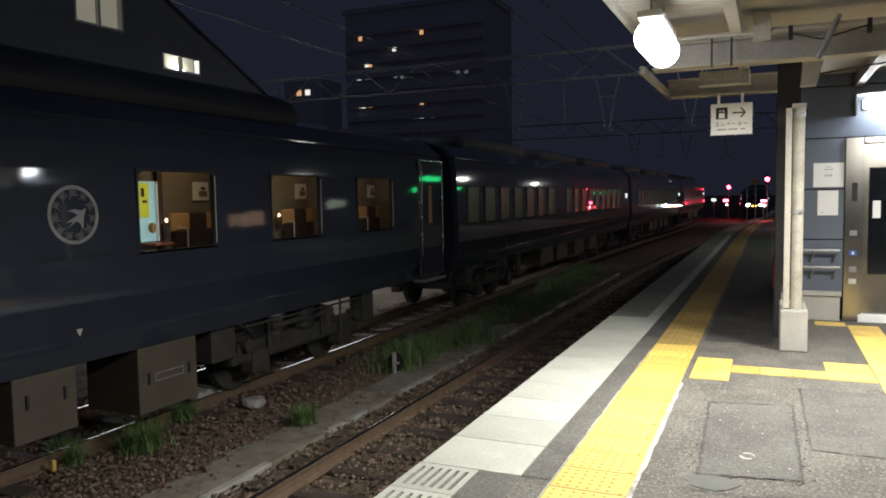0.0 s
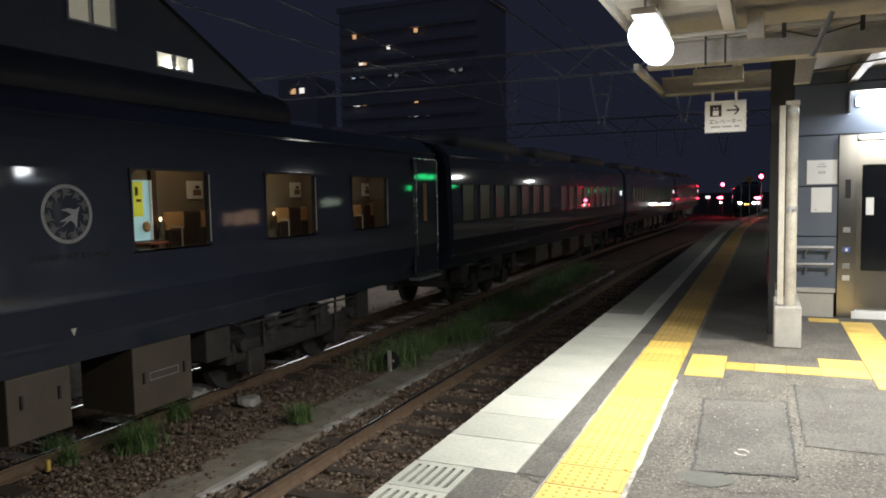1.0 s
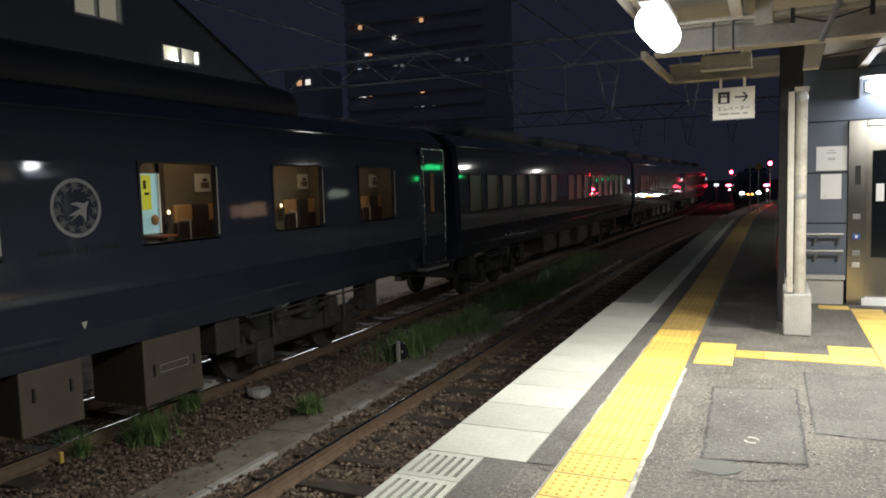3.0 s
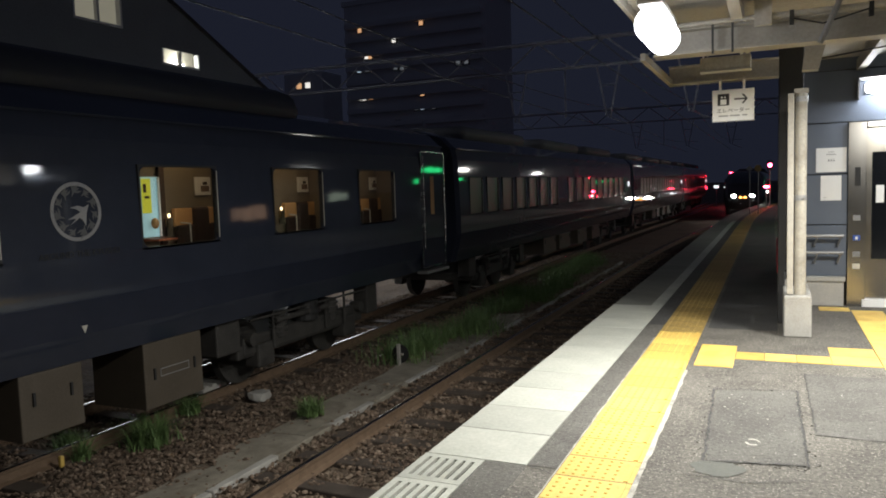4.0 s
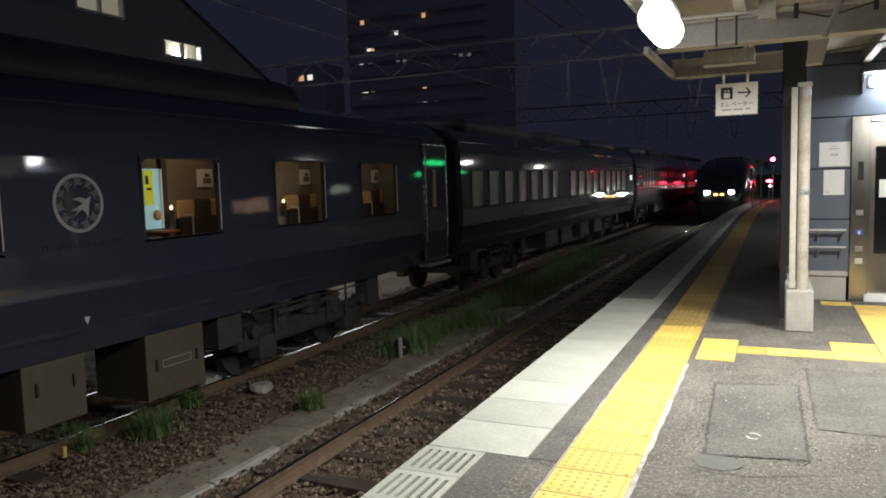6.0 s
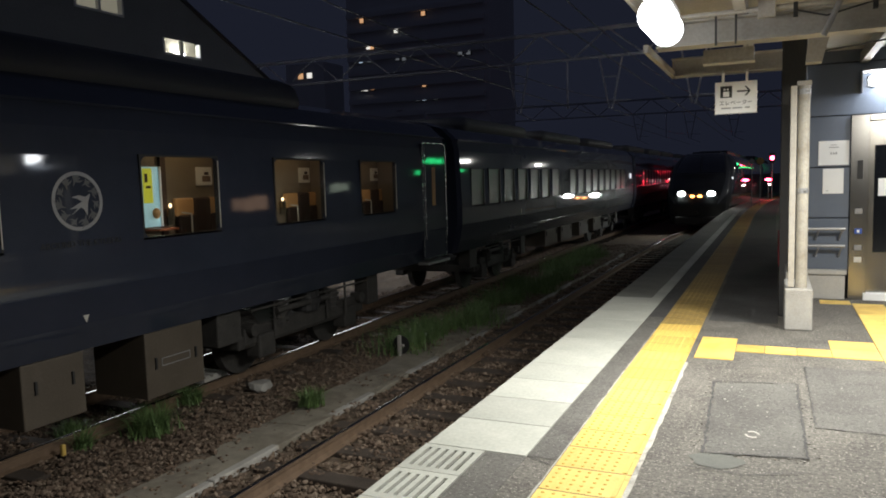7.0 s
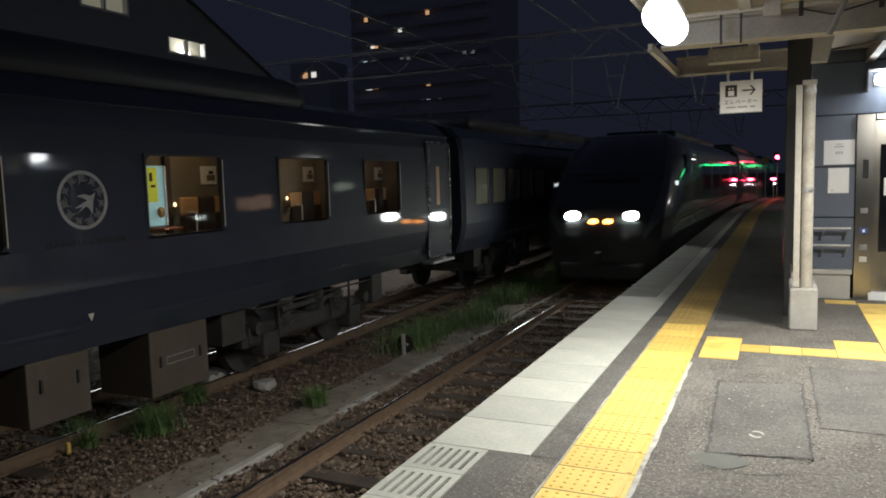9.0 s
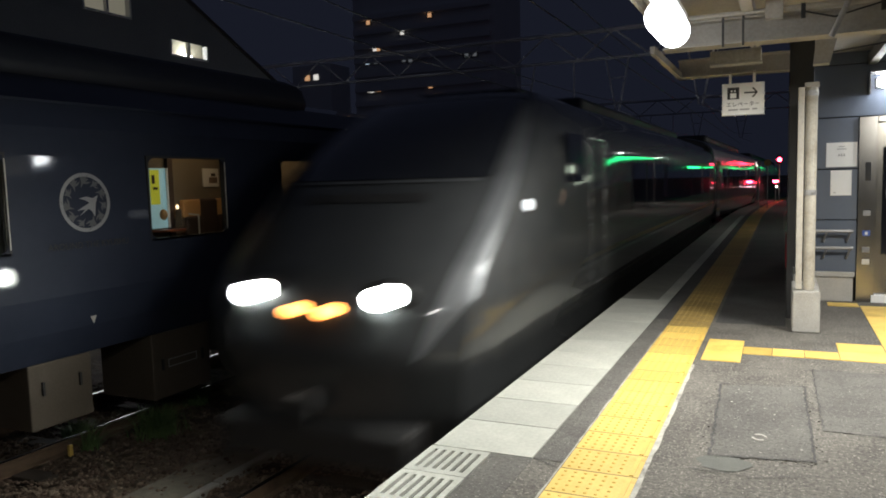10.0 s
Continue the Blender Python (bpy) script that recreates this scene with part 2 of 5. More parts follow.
HOUSE = surface("house_wall", (0.235, 0.25, 0.26), (0.30, 0.315, 0.325), 0.9, scale=1, fine=20, bump=0.1)
HOUSE_ROOF = surface("house_roof", (0.05, 0.045, 0.045), (0.08, 0.07, 0.07), 0.8, bump=0.2)
TOWER = surface("tower_wall", (0.78, 0.78, 0.78), (0.84, 0.84, 0.83), 0.9, scale=0.2, bump=0)
GALV_PALE = surface("pale_painted_steel", (0.58, 0.58, 0.60), (0.66, 0.66, 0.68), 0.8, bump=0)
PIPE = surface("stained_pipe_paint", (0.26, 0.245, 0.21), (0.40, 0.375, 0.32), 0.6, scale=7, fine=40, bump=0.1, stain=(0.17, 0.14, 0.10), stain_scale=5, stain_amount=0.5)
GALV = surface("galvanised_steel", (0.28, 0.28, 0.28), (0.38, 0.38, 0.38), 0.5, metal=0.7, bump=0.05)
TUBE = glow("lit_tube", (0.95, 0.97, 1.0), 7)
FAR_TUBE = glow("lit_slim_tube", (0.95, 0.97, 1.0), 4)
WALL_LAMP = glow("lit_wall_lamp", (0.94, 0.97, 1.0), 30)
HEAD = glow("lit_headlamp", (0.94, 1.0, 0.93), 160)
AMBER = glow("lit_amber_lamp", (1.0, 0.36, 0.08), 9)
RED_LIT = glow("lit_red_signal", (1.0, 0.02, 0.05), 120)
GREEN_LIT = glow("lit_green_sign", (0.03, 1.0, 0.28), 5.5)
WHITE_DIM = glow("lit_side_lamp", (0.9, 0.95, 1.0), 1.2)
WHITE_LIT = glow("lit_white_lamp", (0.95, 0.97, 1.0), 25)
PANEL_WARM = glow("lit_beige_panel", (1.0, 0.62, 0.40), 1.3)
PANEL_PALE = glow("lit_pale_panel", (0.80, 0.95, 0.75), 1.2)
WARM_LIT = glow("lit_warm_lamp", (1.0, 0.70, 0.40), 3)


# ---------------------------------------------------------------- building tools
def box(bm, x0, x1, y0, y1, z0, z1, bevel=0.0):
    vs = [bm.verts.new((x, y, z)) for x in (x0, x1) for y in (y0, y1) for z in (z0, z1)]
    fs = [bm.faces.new([vs[i] for i in q]) for q in
          ((0, 1, 3, 2), (4, 6, 7, 5), (0, 4, 5, 1), (2, 3, 7, 6), (0, 2, 6, 4), (1, 5, 7, 3))]
    if bevel:
        es = list({e for f in fs for e in f.edges})
        bmesh.ops.bevel(bm, geom=es, offset=bevel, segments=2, affect="EDGES", profile=0.5)
    return bm


def rod(bm, a, b, r, n=10, r2=None):
    """A round bar from a to b."""
    a, b = Vector(a), Vector(b)
    d = b - a
    q = d.to_track_quat("Z", "Y").to_matrix().to_4x4()
    bmesh.ops.create_cone(bm, cap_ends=True, segments=n, radius1=r, radius2=r if r2 is None else r2, depth=d.length,
                          matrix=Matrix.Translation((a + b) / 2) @ q)
    return bm


def ball(bm, c, r, sx=1, sy=1, sz=1, u=14, v=8):
    bmesh.ops.create_uvsphere(bm, u_segments=u, v_segments=v, radius=r, matrix=Matrix.Translation(c) @ Matrix.Diagonal((sx, sy, sz, 1)))
    return bm


def mesh_of(bm, name, material, smooth_faces=False):
    me = bpy.data.meshes.new(name)
    bmesh.ops.recalc_face_normals(bm, faces=bm.faces[:])
    if smooth_faces:
        for f in bm.faces:
            f.smooth = True
    bm.to_mesh(me)
    bm.free()
    me.materials.append(material)
    return me


def part(name, bm, material, parent=None, label="", smooth_faces=False):
    ob = new(name, mesh_of(bm, name, material, smooth_faces))
    ob.parent = parent
    return tagged(ob, label)


def thing(name, label, category, at=(0, 0, 0), group="", kind=""):
    ob = new(name)
    ob.location = at
    return tagged(ob, label, category, group, kind)


def B(*a, **k):
    return box(bmesh.new(), *a, **k)


def piece(name, me, parent, m=None):
    ob = new(name, me)
    ob.parent = parent
    if m is not None:
        ob.matrix_basis = m
    return ob


def strip(x0, x1, ys, z, dz=0.0, bent=bend):
    """A ribbon along the line between two offsets, following the bend and the fall."""
    bm = bmesh.new()
    rows = []
    for y in ys:
        b, d = bent(y), drop(y)
        rows.append([bm.verts.new((x0 + b, y, z + d)), bm.verts.new((x1 + b, y, z + d + dz))])
    for a, c in zip(rows, rows[1:]):
        bm.faces.new((a[0], a[1], c[1], c[0]))
    return bm


def beam_along(section, ys, x, z, bent=bend):
    """A bar of the given closed section (dx, dz) along the line."""
    bm = bmesh.new()
    rows = [[bm.verts.new((x + dx + bent(y), y, z + dz + drop(y))) for dx, dz in section] for y in ys]
    n = len(section)
    for a, c in zip(rows, rows[1:]):
        for i in range(n):
            bm.faces.new((a[i], a[(i + 1) % n], c[(i + 1) % n], c[i]))
    bm.faces.new(rows[0][::-1]), bm.faces.new(rows[-1])
    return bm


def steps(a, b, d):
    n = max(1, int(round((b - a) / d)))
    return [a + (b - a) * i / n for i in range(n + 1)]


# ---------------------------------------------------------------- ground
def build_ground():
    bm = bmesh.new()
    xs = [-400, -160, -80, -40, -25, -16] + steps(-12, -1.7, 0.1) + [4, 12, 40, 160, 400]
    ys = [-200, -60, -20, -8] + steps(-2, 16, 0.12) + steps(16.5, 100, 2.0) + [140, 240, 500, 900]
    grid = []
    for y in ys:
        row = []
        for x in xs:
            z = -1.19 + drop(y)
            if -13 < x < -1.5 and y < 30:
                z += 0.05 * noise.noise((x * 1.3, y * 1.3, 0)) + 0.035 * noise.noise((x * 7, y * 7, 3))
                z += 0.03 * math.exp(-((x + 5.3) / 0.5) ** 2)
            row.append(bm.verts.new((x, y, z)))
        grid.append(row)
    for a, b in zip(grid, grid[1:]):
        for i in range(len(xs) - 1):
            bm.faces.new((a[i], a[i + 1], b[i + 1], b[i]))
    tagged(part("ground", bm, GROUND), "dark brown gravelly track bed between rails", "ground", kind="structure")


def build_ballast():
    """Loose stones: a few shapes, scattered and joined."""
    shapes = []
    for k in range(6):
        bm = bmesh.new()
        bmesh.ops.create_icosphere(bm, subdivisions=1, radius=1)
        for v in bm.verts:
            v.co *= 0.8 + 0.75 * noise.noise(v.co * 2.3 + Vector((k * 9, 0, 0)))
            v.co.z *= 0.7
        shapes.append((np.array([v.co[:] for v in bm.verts]), np.array([[v.index for v in f.verts] for f in bm.faces])))
        bm.free()
    rng = np.random.RandomState(4)
    V, F, n = [], [], 0
    for _ in range(80000):
        y = 2.6 + 26 * rng.rand() ** 1.6
        x = -8.6 + 6.6 * rng.rand()
        if -5.12 < x < -4.54 and rng.rand() > 0.30:
            continue
        vs, fs = shapes[rng.randint(6)]
        r = 0.010 + 0.027 * rng.rand() ** 1.8
        a, b = rng.rand() * 6.28, (rng.rand() - 0.5) * 1.2
        ca, sa, cb, sb = math.cos(a), math.sin(a), math.cos(b), math.sin(b)
        M = np.array([[ca, -sa * cb, sa * sb], [sa, ca * cb, -ca * sb], [0, sb, cb]])
        z = -1.155 + 0.05 * noise.noise((x * 1.3, y * 1.3, 0)) + 0.035 * noise.noise((x * 7, y * 7, 3)) + drop(y)
        V.append((vs * r) @ M.T + (x, y, z + r * 0.2))
        F.append(fs + n)
        n += len(vs)
    me = bpy.data.meshes.new("ballast")
    me.from_pydata(np.concatenate(V).tolist(), [], np.concatenate(F).tolist())
    me.materials.append(STONE)
    ob = tagged(new("ballast", me), "brown broken ballast stones along the tracks", "ballast", kind="stuff")


RAIL_SECTION = [(-0.062, -0.15), (0.062, -0.15), (0.062, -0.138), (0.01, -0.12), (0.01, -0.045), (0.032, -0.032), (0.032, -0.004),
                (-0.032, -0.004), (-0.032, -0.032), (-0.01, -0.045), (-0.01, -0.12), (-0.062, -0.138)]


def build_track(cx, bent, y0, y1, label):
    tr = thing("railway_track", label, "railway track", (0, 0, 0), "station tracks")
    ys = steps(y0, 20, 3) + steps(22, y1, 2.0)
    for s in (-1, 1):
        x = cx + s * 0.565
        r = part("rail", beam_along(RAIL_SECTION, ys, x, RAIL, bent), RUST, tr)
        part("rail_head", beam_along([(-0.0325, -0.014)] + [(0.0325 * math.sin(radians(a)), -0.012 + 0.014 * math.cos(radians(a))) for a in range(-84, 85, 14)] + [(0.0325, -0.014)],
                                     ys, x, RAIL, bent), STEEL_TOP, r, "polished running surface", True)
    me = mesh_of(B(-1.0, 1.0, -0.105, 0.105, -0.10, 0.0, bevel=0.012), "sleeper", SLEEPER)
    rng = random.Random(int(cx * 100))
    for y in steps(y0 + 0.3, 60, 0.66):
        piece("sleeper", me, tr, pose(cx + bent(y) + rng.uniform(-0.03, 0.03), y, RAIL - 0.138 + drop(y), 0, 0, rng.uniform(-1.5, 1.5)))
    return tr


def build_path():
    """The old concrete walkway and kerb between the tracks."""
    w = thing("concrete_walkway", "cracked grey concrete strip with raised kerb between tracks", "walkway", kind="structure")
    rng = random.Random(5)
    y = -2.0
    while y < 13.5:
        n = rng.uniform(1.6, 2.3)
        bm = bmesh.new()
        xs, ys2 = steps(-5.18, -4.665, 0.06), steps(y, y + n - 0.02, 0.15)
        g = [[bm.verts.new((a + 0.05 * noise.noise((b * 2, a, 7)) * (i == 0), b, -1.135 + 0.03 * noise.noise((a * 2, b * 2, 5)))) for i, a in enumerate(xs)] for b in ys2]
        for p, q in zip(g, g[1:]):
            for i in range(len(xs) - 1):
                bm.faces.new((p[i], p[i + 1], q[i + 1], q[i]))
        ex = bmesh.ops.extrude_face_region(bm, geom=bm.faces[:])
        for v in ex["geom"]:
            if isinstance(v, bmesh.types.BMVert):
                v.co.z -= 0.12
        part("slab", bm, CONCRETE_OLD, w)
        y += n
    y = -2.0
    while y < 24:
        n = rng.uniform(0.95, 1.05)
        bm = bmesh.new()
        dx = rng.uniform(-0.012, 0.012)
        box(bm, -4.655 + dx, -4.56 + dx, y, y + n - 0.015, -1.30, -1.115 + rng.uniform(-0.022, 0.014), bevel=0.014)
        part("kerb_stone", bm, CONCRETE_OLD if rng.random() < 0.4 else CONCRETE, w)
        y += n


# ---------------------------------------------------------------- platform
def tile_mesh(kind):
    """A platform edge tile 0.40 by 0.30 with its raised marks; the marks take the second material."""
    bm = box(bmesh.new(), 0.002, 0.398, 0.004, 0.3015, -0.03, 0.006)
    n = len(bm.faces)
    if kind == "dots":
        for i in range(6):
            for j in range(5):
                bmesh.ops.create_cone(bm, cap_ends=True, segments=6, radius1=0.011, radius2=0.006, depth=0.005,
                                      matrix=Matrix.Translation((0.038 + 0.052 * i, 0.035 + 0.058 * j, 0.0085)))
    else:
        for i in range(6):
            for j in range(2):
                box(bm, 0.03 + 0.055 * i, 0.053 + 0.055 * i, 0.025 + 0.14 * j, 0.135 + 0.14 * j, 0.006, 0.011)
    box(bm, 0.352, 0.375, 0.01, 0.292, 0.006, 0.011)
    bmesh.ops.recalc_face_normals(bm, faces=bm.faces[:])
    for k, f in enumerate(bm.faces):
        f.material_index = 0 if k < n else 1
    me = bpy.data.meshes.new("tactile_tile")
    bm.to_mesh(me)
    bm.free()
    me.materials.append(YELLOW if kind == "dots" else YELLOW_OLD), me.materials.append(YELLOW_DOT if kind == "dots" else YELLOW_OLD)
    return me


def crack(points, z, seed, width):
    """A thin ragged seam along a line."""
    rng = random.Random(seed)
    bm = bmesh.new()
    prev = None
    for (ax, ay), (bx, by) in zip(points, points[1:]):
        n = max(3, int(math.hypot(bx - ax, by - ay) / 0.03))
        dx, dy = (bx - ax) / n, (by - ay) / n
        l = math.hypot(dx, dy)
        for k in range(n + 1):
            w, o = width * rng.uniform(0.3, 1.0), rng.uniform(-0.008, 0.008)
            cx, cy = ax + dx * k - dy / l * o, ay + dy * k + dx / l * o
            cur = (bm.verts.new((cx - dy / l * w / 2, cy + dx / l * w / 2, z)), bm.verts.new((cx + dy / l * w / 2, cy - dx / l * w / 2, z)))
            if prev:
                bm.faces.new((prev[0], prev[1], cur[1], cur[0]))
            prev = cur
    return bm


def ragged(x0, x1, y0, y1, z, seed):
    """A rounded patch with an uneven rim."""
    rng = random.Random(seed)
    bm = bmesh.new()
    bm.faces.new([bm.verts.new(((x0 + x1) / 2 + (x1 - x0) / 2 * math.cos(a / 24 * 6.2832) * rng.uniform(0.85, 1.08), (y0 + y1) / 2 + (y1 - y0) / 2 * math.sin(a / 24 * 6.2832) * rng.uniform(0.85, 1.08), z)) for a in range(24)])
    return bm


def build_platform():
    pf = thing("platform", "station platform with worn grey asphalt surface", "platform", kind="structure")
    ys = [-30, -10, -4] + steps(-1, 20, 3) + steps(22, 110, 2)
    bm = bmesh.new()
    rows = []
    for y in ys:
        b, d = quay_bend(y), drop(y)
        rows.append([bm.verts.new((x + b, y, z + d)) for x, z in ((-1.22, -0.03), (-1.22, 0), (-1.04, 0.0), (-0.64, 0.0), (14, 0.0), (14, -1.3), (-1.78, -1.3), (-1.78, -0.35), (-1.60, -0.35))])
    for a, c in zip(rows, rows[1:]):
        for i in range(8):
            bm.faces.new((a[i], a[i + 1], c[i + 1], c[i]))
    part("asphalt", bm, ASPHALT, pf)
    part("edge_wall", beam_along([(-1.74, -1.3), (-1.25, -1.3), (-1.25, -0.34), (-1.74, -0.34)], ys, 0, 0, quay_bend), CONCRETE_OLD, pf)
    # asphalt in front of the drain covers
    bm = B(-1.452, -1.215, -7.5, 3.735, -0.10, 0.002)
    part("asphalt_margin", bm, ASPHALT_PATCH, pf)
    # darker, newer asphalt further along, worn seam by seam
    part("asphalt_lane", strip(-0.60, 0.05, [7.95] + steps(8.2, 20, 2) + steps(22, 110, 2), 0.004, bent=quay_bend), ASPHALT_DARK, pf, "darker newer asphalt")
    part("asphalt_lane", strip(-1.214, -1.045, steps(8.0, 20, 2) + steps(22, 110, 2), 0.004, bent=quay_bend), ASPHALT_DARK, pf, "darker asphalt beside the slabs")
    part("asphalt_lane", strip(-1.214, -1.045, steps(3.75, 7.99, 1), 0.004, bent=quay_bend), ASPHALT_PATCH, pf, "smooth grey asphalt beside the slabs")
    # repaired square with its cast mark
    bm = bmesh.new()
    rng = random.Random(2)
    ring = []
    for (ax, ay), (cx, cy) in zip(((-0.33, 4.13), (0.17, 4.22), (0.15, 5.70), (-0.37, 5.58)), ((0.17, 4.22), (0.15, 5.70), (-0.37, 5.58), (-0.33, 4.13))):
        for k in range(14):
            u = k / 14
            ring.append(bm.verts.new((ax + (cx - ax) * u + rng.uniform(-0.012, 0.012), ay + (cy - ay) * u + rng.uniform(-0.012, 0.012), 0.004)))
    bm.faces.new(ring)
    part("asphalt_patch", bm, ASPHALT_PATCH, pf, "square repair patch")
    part("asphalt_patch", B(0.235, 1.6, 4.75, 6.25, -0.02, 0.003), ASPHALT_PATCH, pf, "smoother wide repair")
    part("asphalt_patch", ragged(-0.40, -0.12, 3.92, 4.14, 0.004, 5), MORTAR, pf, "small mortar repair")
    for k, pts in enumerate((((-0.34, 4.12), (0.18, 4.21), (0.16, 5.71), (-0.38, 5.60), (-0.34, 4.12)), ((-0.62, 5.15), (-0.40, 5.2)), ((0.23, 4.76), (0.6, 4.72), (1.2, 4.70), (1.8, 4.66)),
                             ((-0.42, 3.90), (-0.1, 3.88), (0.2, 4.02)), ((0.23, 6.25), (0.24, 4.8)), ((-1.215, 3.74), (-1.06, 3.66)), ((-0.42, 3.55), (-0.1, 3.45), (0.1, 3.5)),
                             ((-0.62, 6.1), (-0.2, 6.15), (0.25, 6.2)), ((0.2, 4.9), (0.1, 5.0), (-0.05, 5.02)))):
        part("crack", crack(pts, 0.006, 30 + k, 0.022 if k == 0 else 0.010), ASPHALT_DARK, pf, "dark crack in the asphalt")
    # crumbled tar along the repair's rim
    loop = ((-0.34, 4.12), (0.18, 4.21), (0.16, 5.71), (-0.38, 5.60))
    bm = bmesh.new()
    rng = random.Random(8)
    for k in range(170):
        e = rng.randrange(4)
        (ax, ay), (cx, cy) = loop[e], loop[(e + 1) % 4]
        u = rng.random()
        ball(bm, (ax + (cx - ax) * u + rng.gauss(0, 0.034), ay + (cy - ay) * u + rng.gauss(0, 0.034), 0.003), rng.uniform(0.002, 0.007), 1.3, 1, 0.5, u=6, v=4)
    part("crumbled_rim", bm, ASPHALT, pf, "crumbs of broken asphalt")
    bm = bmesh.new()
    rng = random.Random(12)
    for k in range(46):
        near = k < 16
        x, y = (rng.uniform(-0.3, 0.16), rng.uniform(4.3, 5.5)) if near else (rng.uniform(-0.56, 1.4), rng.uniform(2.6, 6.4))
        r = rng.uniform(0.003, 0.0065) if near else rng.uniform(0.002, 0.005)
        ball(bm, (x, y, 0.004), r, 1.3, 1, 0.5, u=6, v=4)
    part("grit", bm, WHITE_PAINT, pf, "scattered pale grit")
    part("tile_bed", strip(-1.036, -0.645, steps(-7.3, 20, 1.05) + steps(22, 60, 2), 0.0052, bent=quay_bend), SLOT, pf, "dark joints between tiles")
    bm = bmesh.new()
    for a0 in (20, 200):
        for k in range(6):
            a = radians(a0 + 20 * k)
            box(bm, -0.10 + 0.036 * math.cos(a) - 0.006, -0.10 + 0.036 * math.cos(a) + 0.006, 4.50 + 0.05 * math.sin(a) - 0.010, 4.50 + 0.05 * math.sin(a) + 0.010, 0.0, 0.007)
    part("paint_mark", bm, WHITE_PAINT, pf, "worn white survey mark")
    # edge slabs and slotted drain covers
    sm = mesh_of(B(0.003, 0.597, 0.003, 0.497, -0.12, 0.004, bevel=0.004), "edge_slab", SLAB)
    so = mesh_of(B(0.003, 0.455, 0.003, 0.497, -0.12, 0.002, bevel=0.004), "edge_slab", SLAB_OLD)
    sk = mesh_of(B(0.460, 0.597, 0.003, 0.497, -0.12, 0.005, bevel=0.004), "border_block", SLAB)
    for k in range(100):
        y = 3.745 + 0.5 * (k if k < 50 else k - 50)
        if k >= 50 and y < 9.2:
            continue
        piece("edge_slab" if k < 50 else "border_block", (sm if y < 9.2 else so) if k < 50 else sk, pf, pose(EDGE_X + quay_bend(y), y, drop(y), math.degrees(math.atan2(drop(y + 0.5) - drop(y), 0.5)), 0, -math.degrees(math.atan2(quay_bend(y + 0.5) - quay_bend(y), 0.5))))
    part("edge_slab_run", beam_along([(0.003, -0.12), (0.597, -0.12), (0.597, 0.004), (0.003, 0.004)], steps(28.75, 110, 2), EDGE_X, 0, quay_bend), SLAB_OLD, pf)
    bm = bmesh.new()
    xs = [0.0, 0.035]
    for k in range(6):
        xs += [0.035 + 0.052 * k + 0.006, 0.035 + 0.052 * k + 0.028]
    xs += [0.36]
    for a, c in zip(xs, xs[1:]):
        solid = not (xs.index(a) % 2 == 0 and a > 0.036)
        if solid:
            box(bm, a, c, 0.003, 0.372, -0.014, 0.004)
        else:
            box(bm, a, c, 0.003, 0.055, -0.014, 0.004), box(bm, a, c, 0.325, 0.372, -0.014, 0.004)
    gm = mesh_of(bm, "drain_cover", SLAB)
    for k in range(30):
        piece("drain_cover", gm, pf, pose(EDGE_X, 3.74 - 0.375 * (k + 1), 0))
    # channel floor and walls, the shade under the covers put into their colour
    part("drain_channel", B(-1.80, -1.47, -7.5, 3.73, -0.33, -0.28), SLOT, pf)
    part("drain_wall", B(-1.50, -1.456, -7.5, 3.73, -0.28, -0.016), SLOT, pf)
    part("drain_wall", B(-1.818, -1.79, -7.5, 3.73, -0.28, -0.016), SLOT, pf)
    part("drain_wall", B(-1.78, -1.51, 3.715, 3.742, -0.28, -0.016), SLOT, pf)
    # tactile line along the edge, with its painted borders
    td, tb = tile_mesh("dots"), tile_mesh("bars")
    L, y = 0.3068, 3.36 - 0.3068 * 35
    while y < 60:
        m = pose(-1.039 + quay_bend(y), y, drop(y), math.degrees(math.atan2(drop(y + L) - drop(y), L)), 0, -math.degrees(math.atan2(quay_bend(y + L) - quay_bend(y), L)))
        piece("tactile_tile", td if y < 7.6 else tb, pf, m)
        y += L
    for x0, x1, w in ((-1.050, -1.040, 3), (-0.639, -0.612, 4)):
        bm = bmesh.new()
        rng = random.Random(w)
        y = 0.6
        left = x0 < -1
        pts = []
        while y < (7.4 if left else 6.2):
            o = rng.uniform(-0.004, 0.004) if left else rng.uniform(-0.007, 0.006)
            pts.append((bm.verts.new(((x0 + o) if left else x0, y, 0.007)), bm.verts.new((x1 if left else x1 + o, y, 0.007))))
            y += 0.11
        for a, c in zip(pts, pts[1:]):
            bm.faces.new((a[0], a[1], c[1], c[0]))
        part("painted_border", bm, WHITE_PAINT, pf, "ragged white painted border")
    # tactile branch to the lift
    pt = {}
    for (x0, x1, y0, y1) in ((-0.59, -0.29, 6.30, 7.12), (-0.285, -0.06, 6.62, 6.88), (-0.055, 0.185, 6.62, 6.88), (0.19, 0.445, 6.62, 6.88), (0.45, 0.80, 6.62, 6.94),
                             (0.45, 0.80, 6.945, 7.27), (0.81, 1.12, 6.3, 6.93), (0.81, 1.12, 6.935, 7.53), (0.81, 1.12, 7.535, 8.13), (0.81, 1.12, 8.135, 8.73), (0.81, 1.12, 8.735, 9.38),
                             (0.49, 0.80, 9.32, 9.55)):
        part("tactile_tile", B(x0, x1, y0, y1, -0.02, 0.008, bevel=0.003), YELLOW, pf)
    return pf


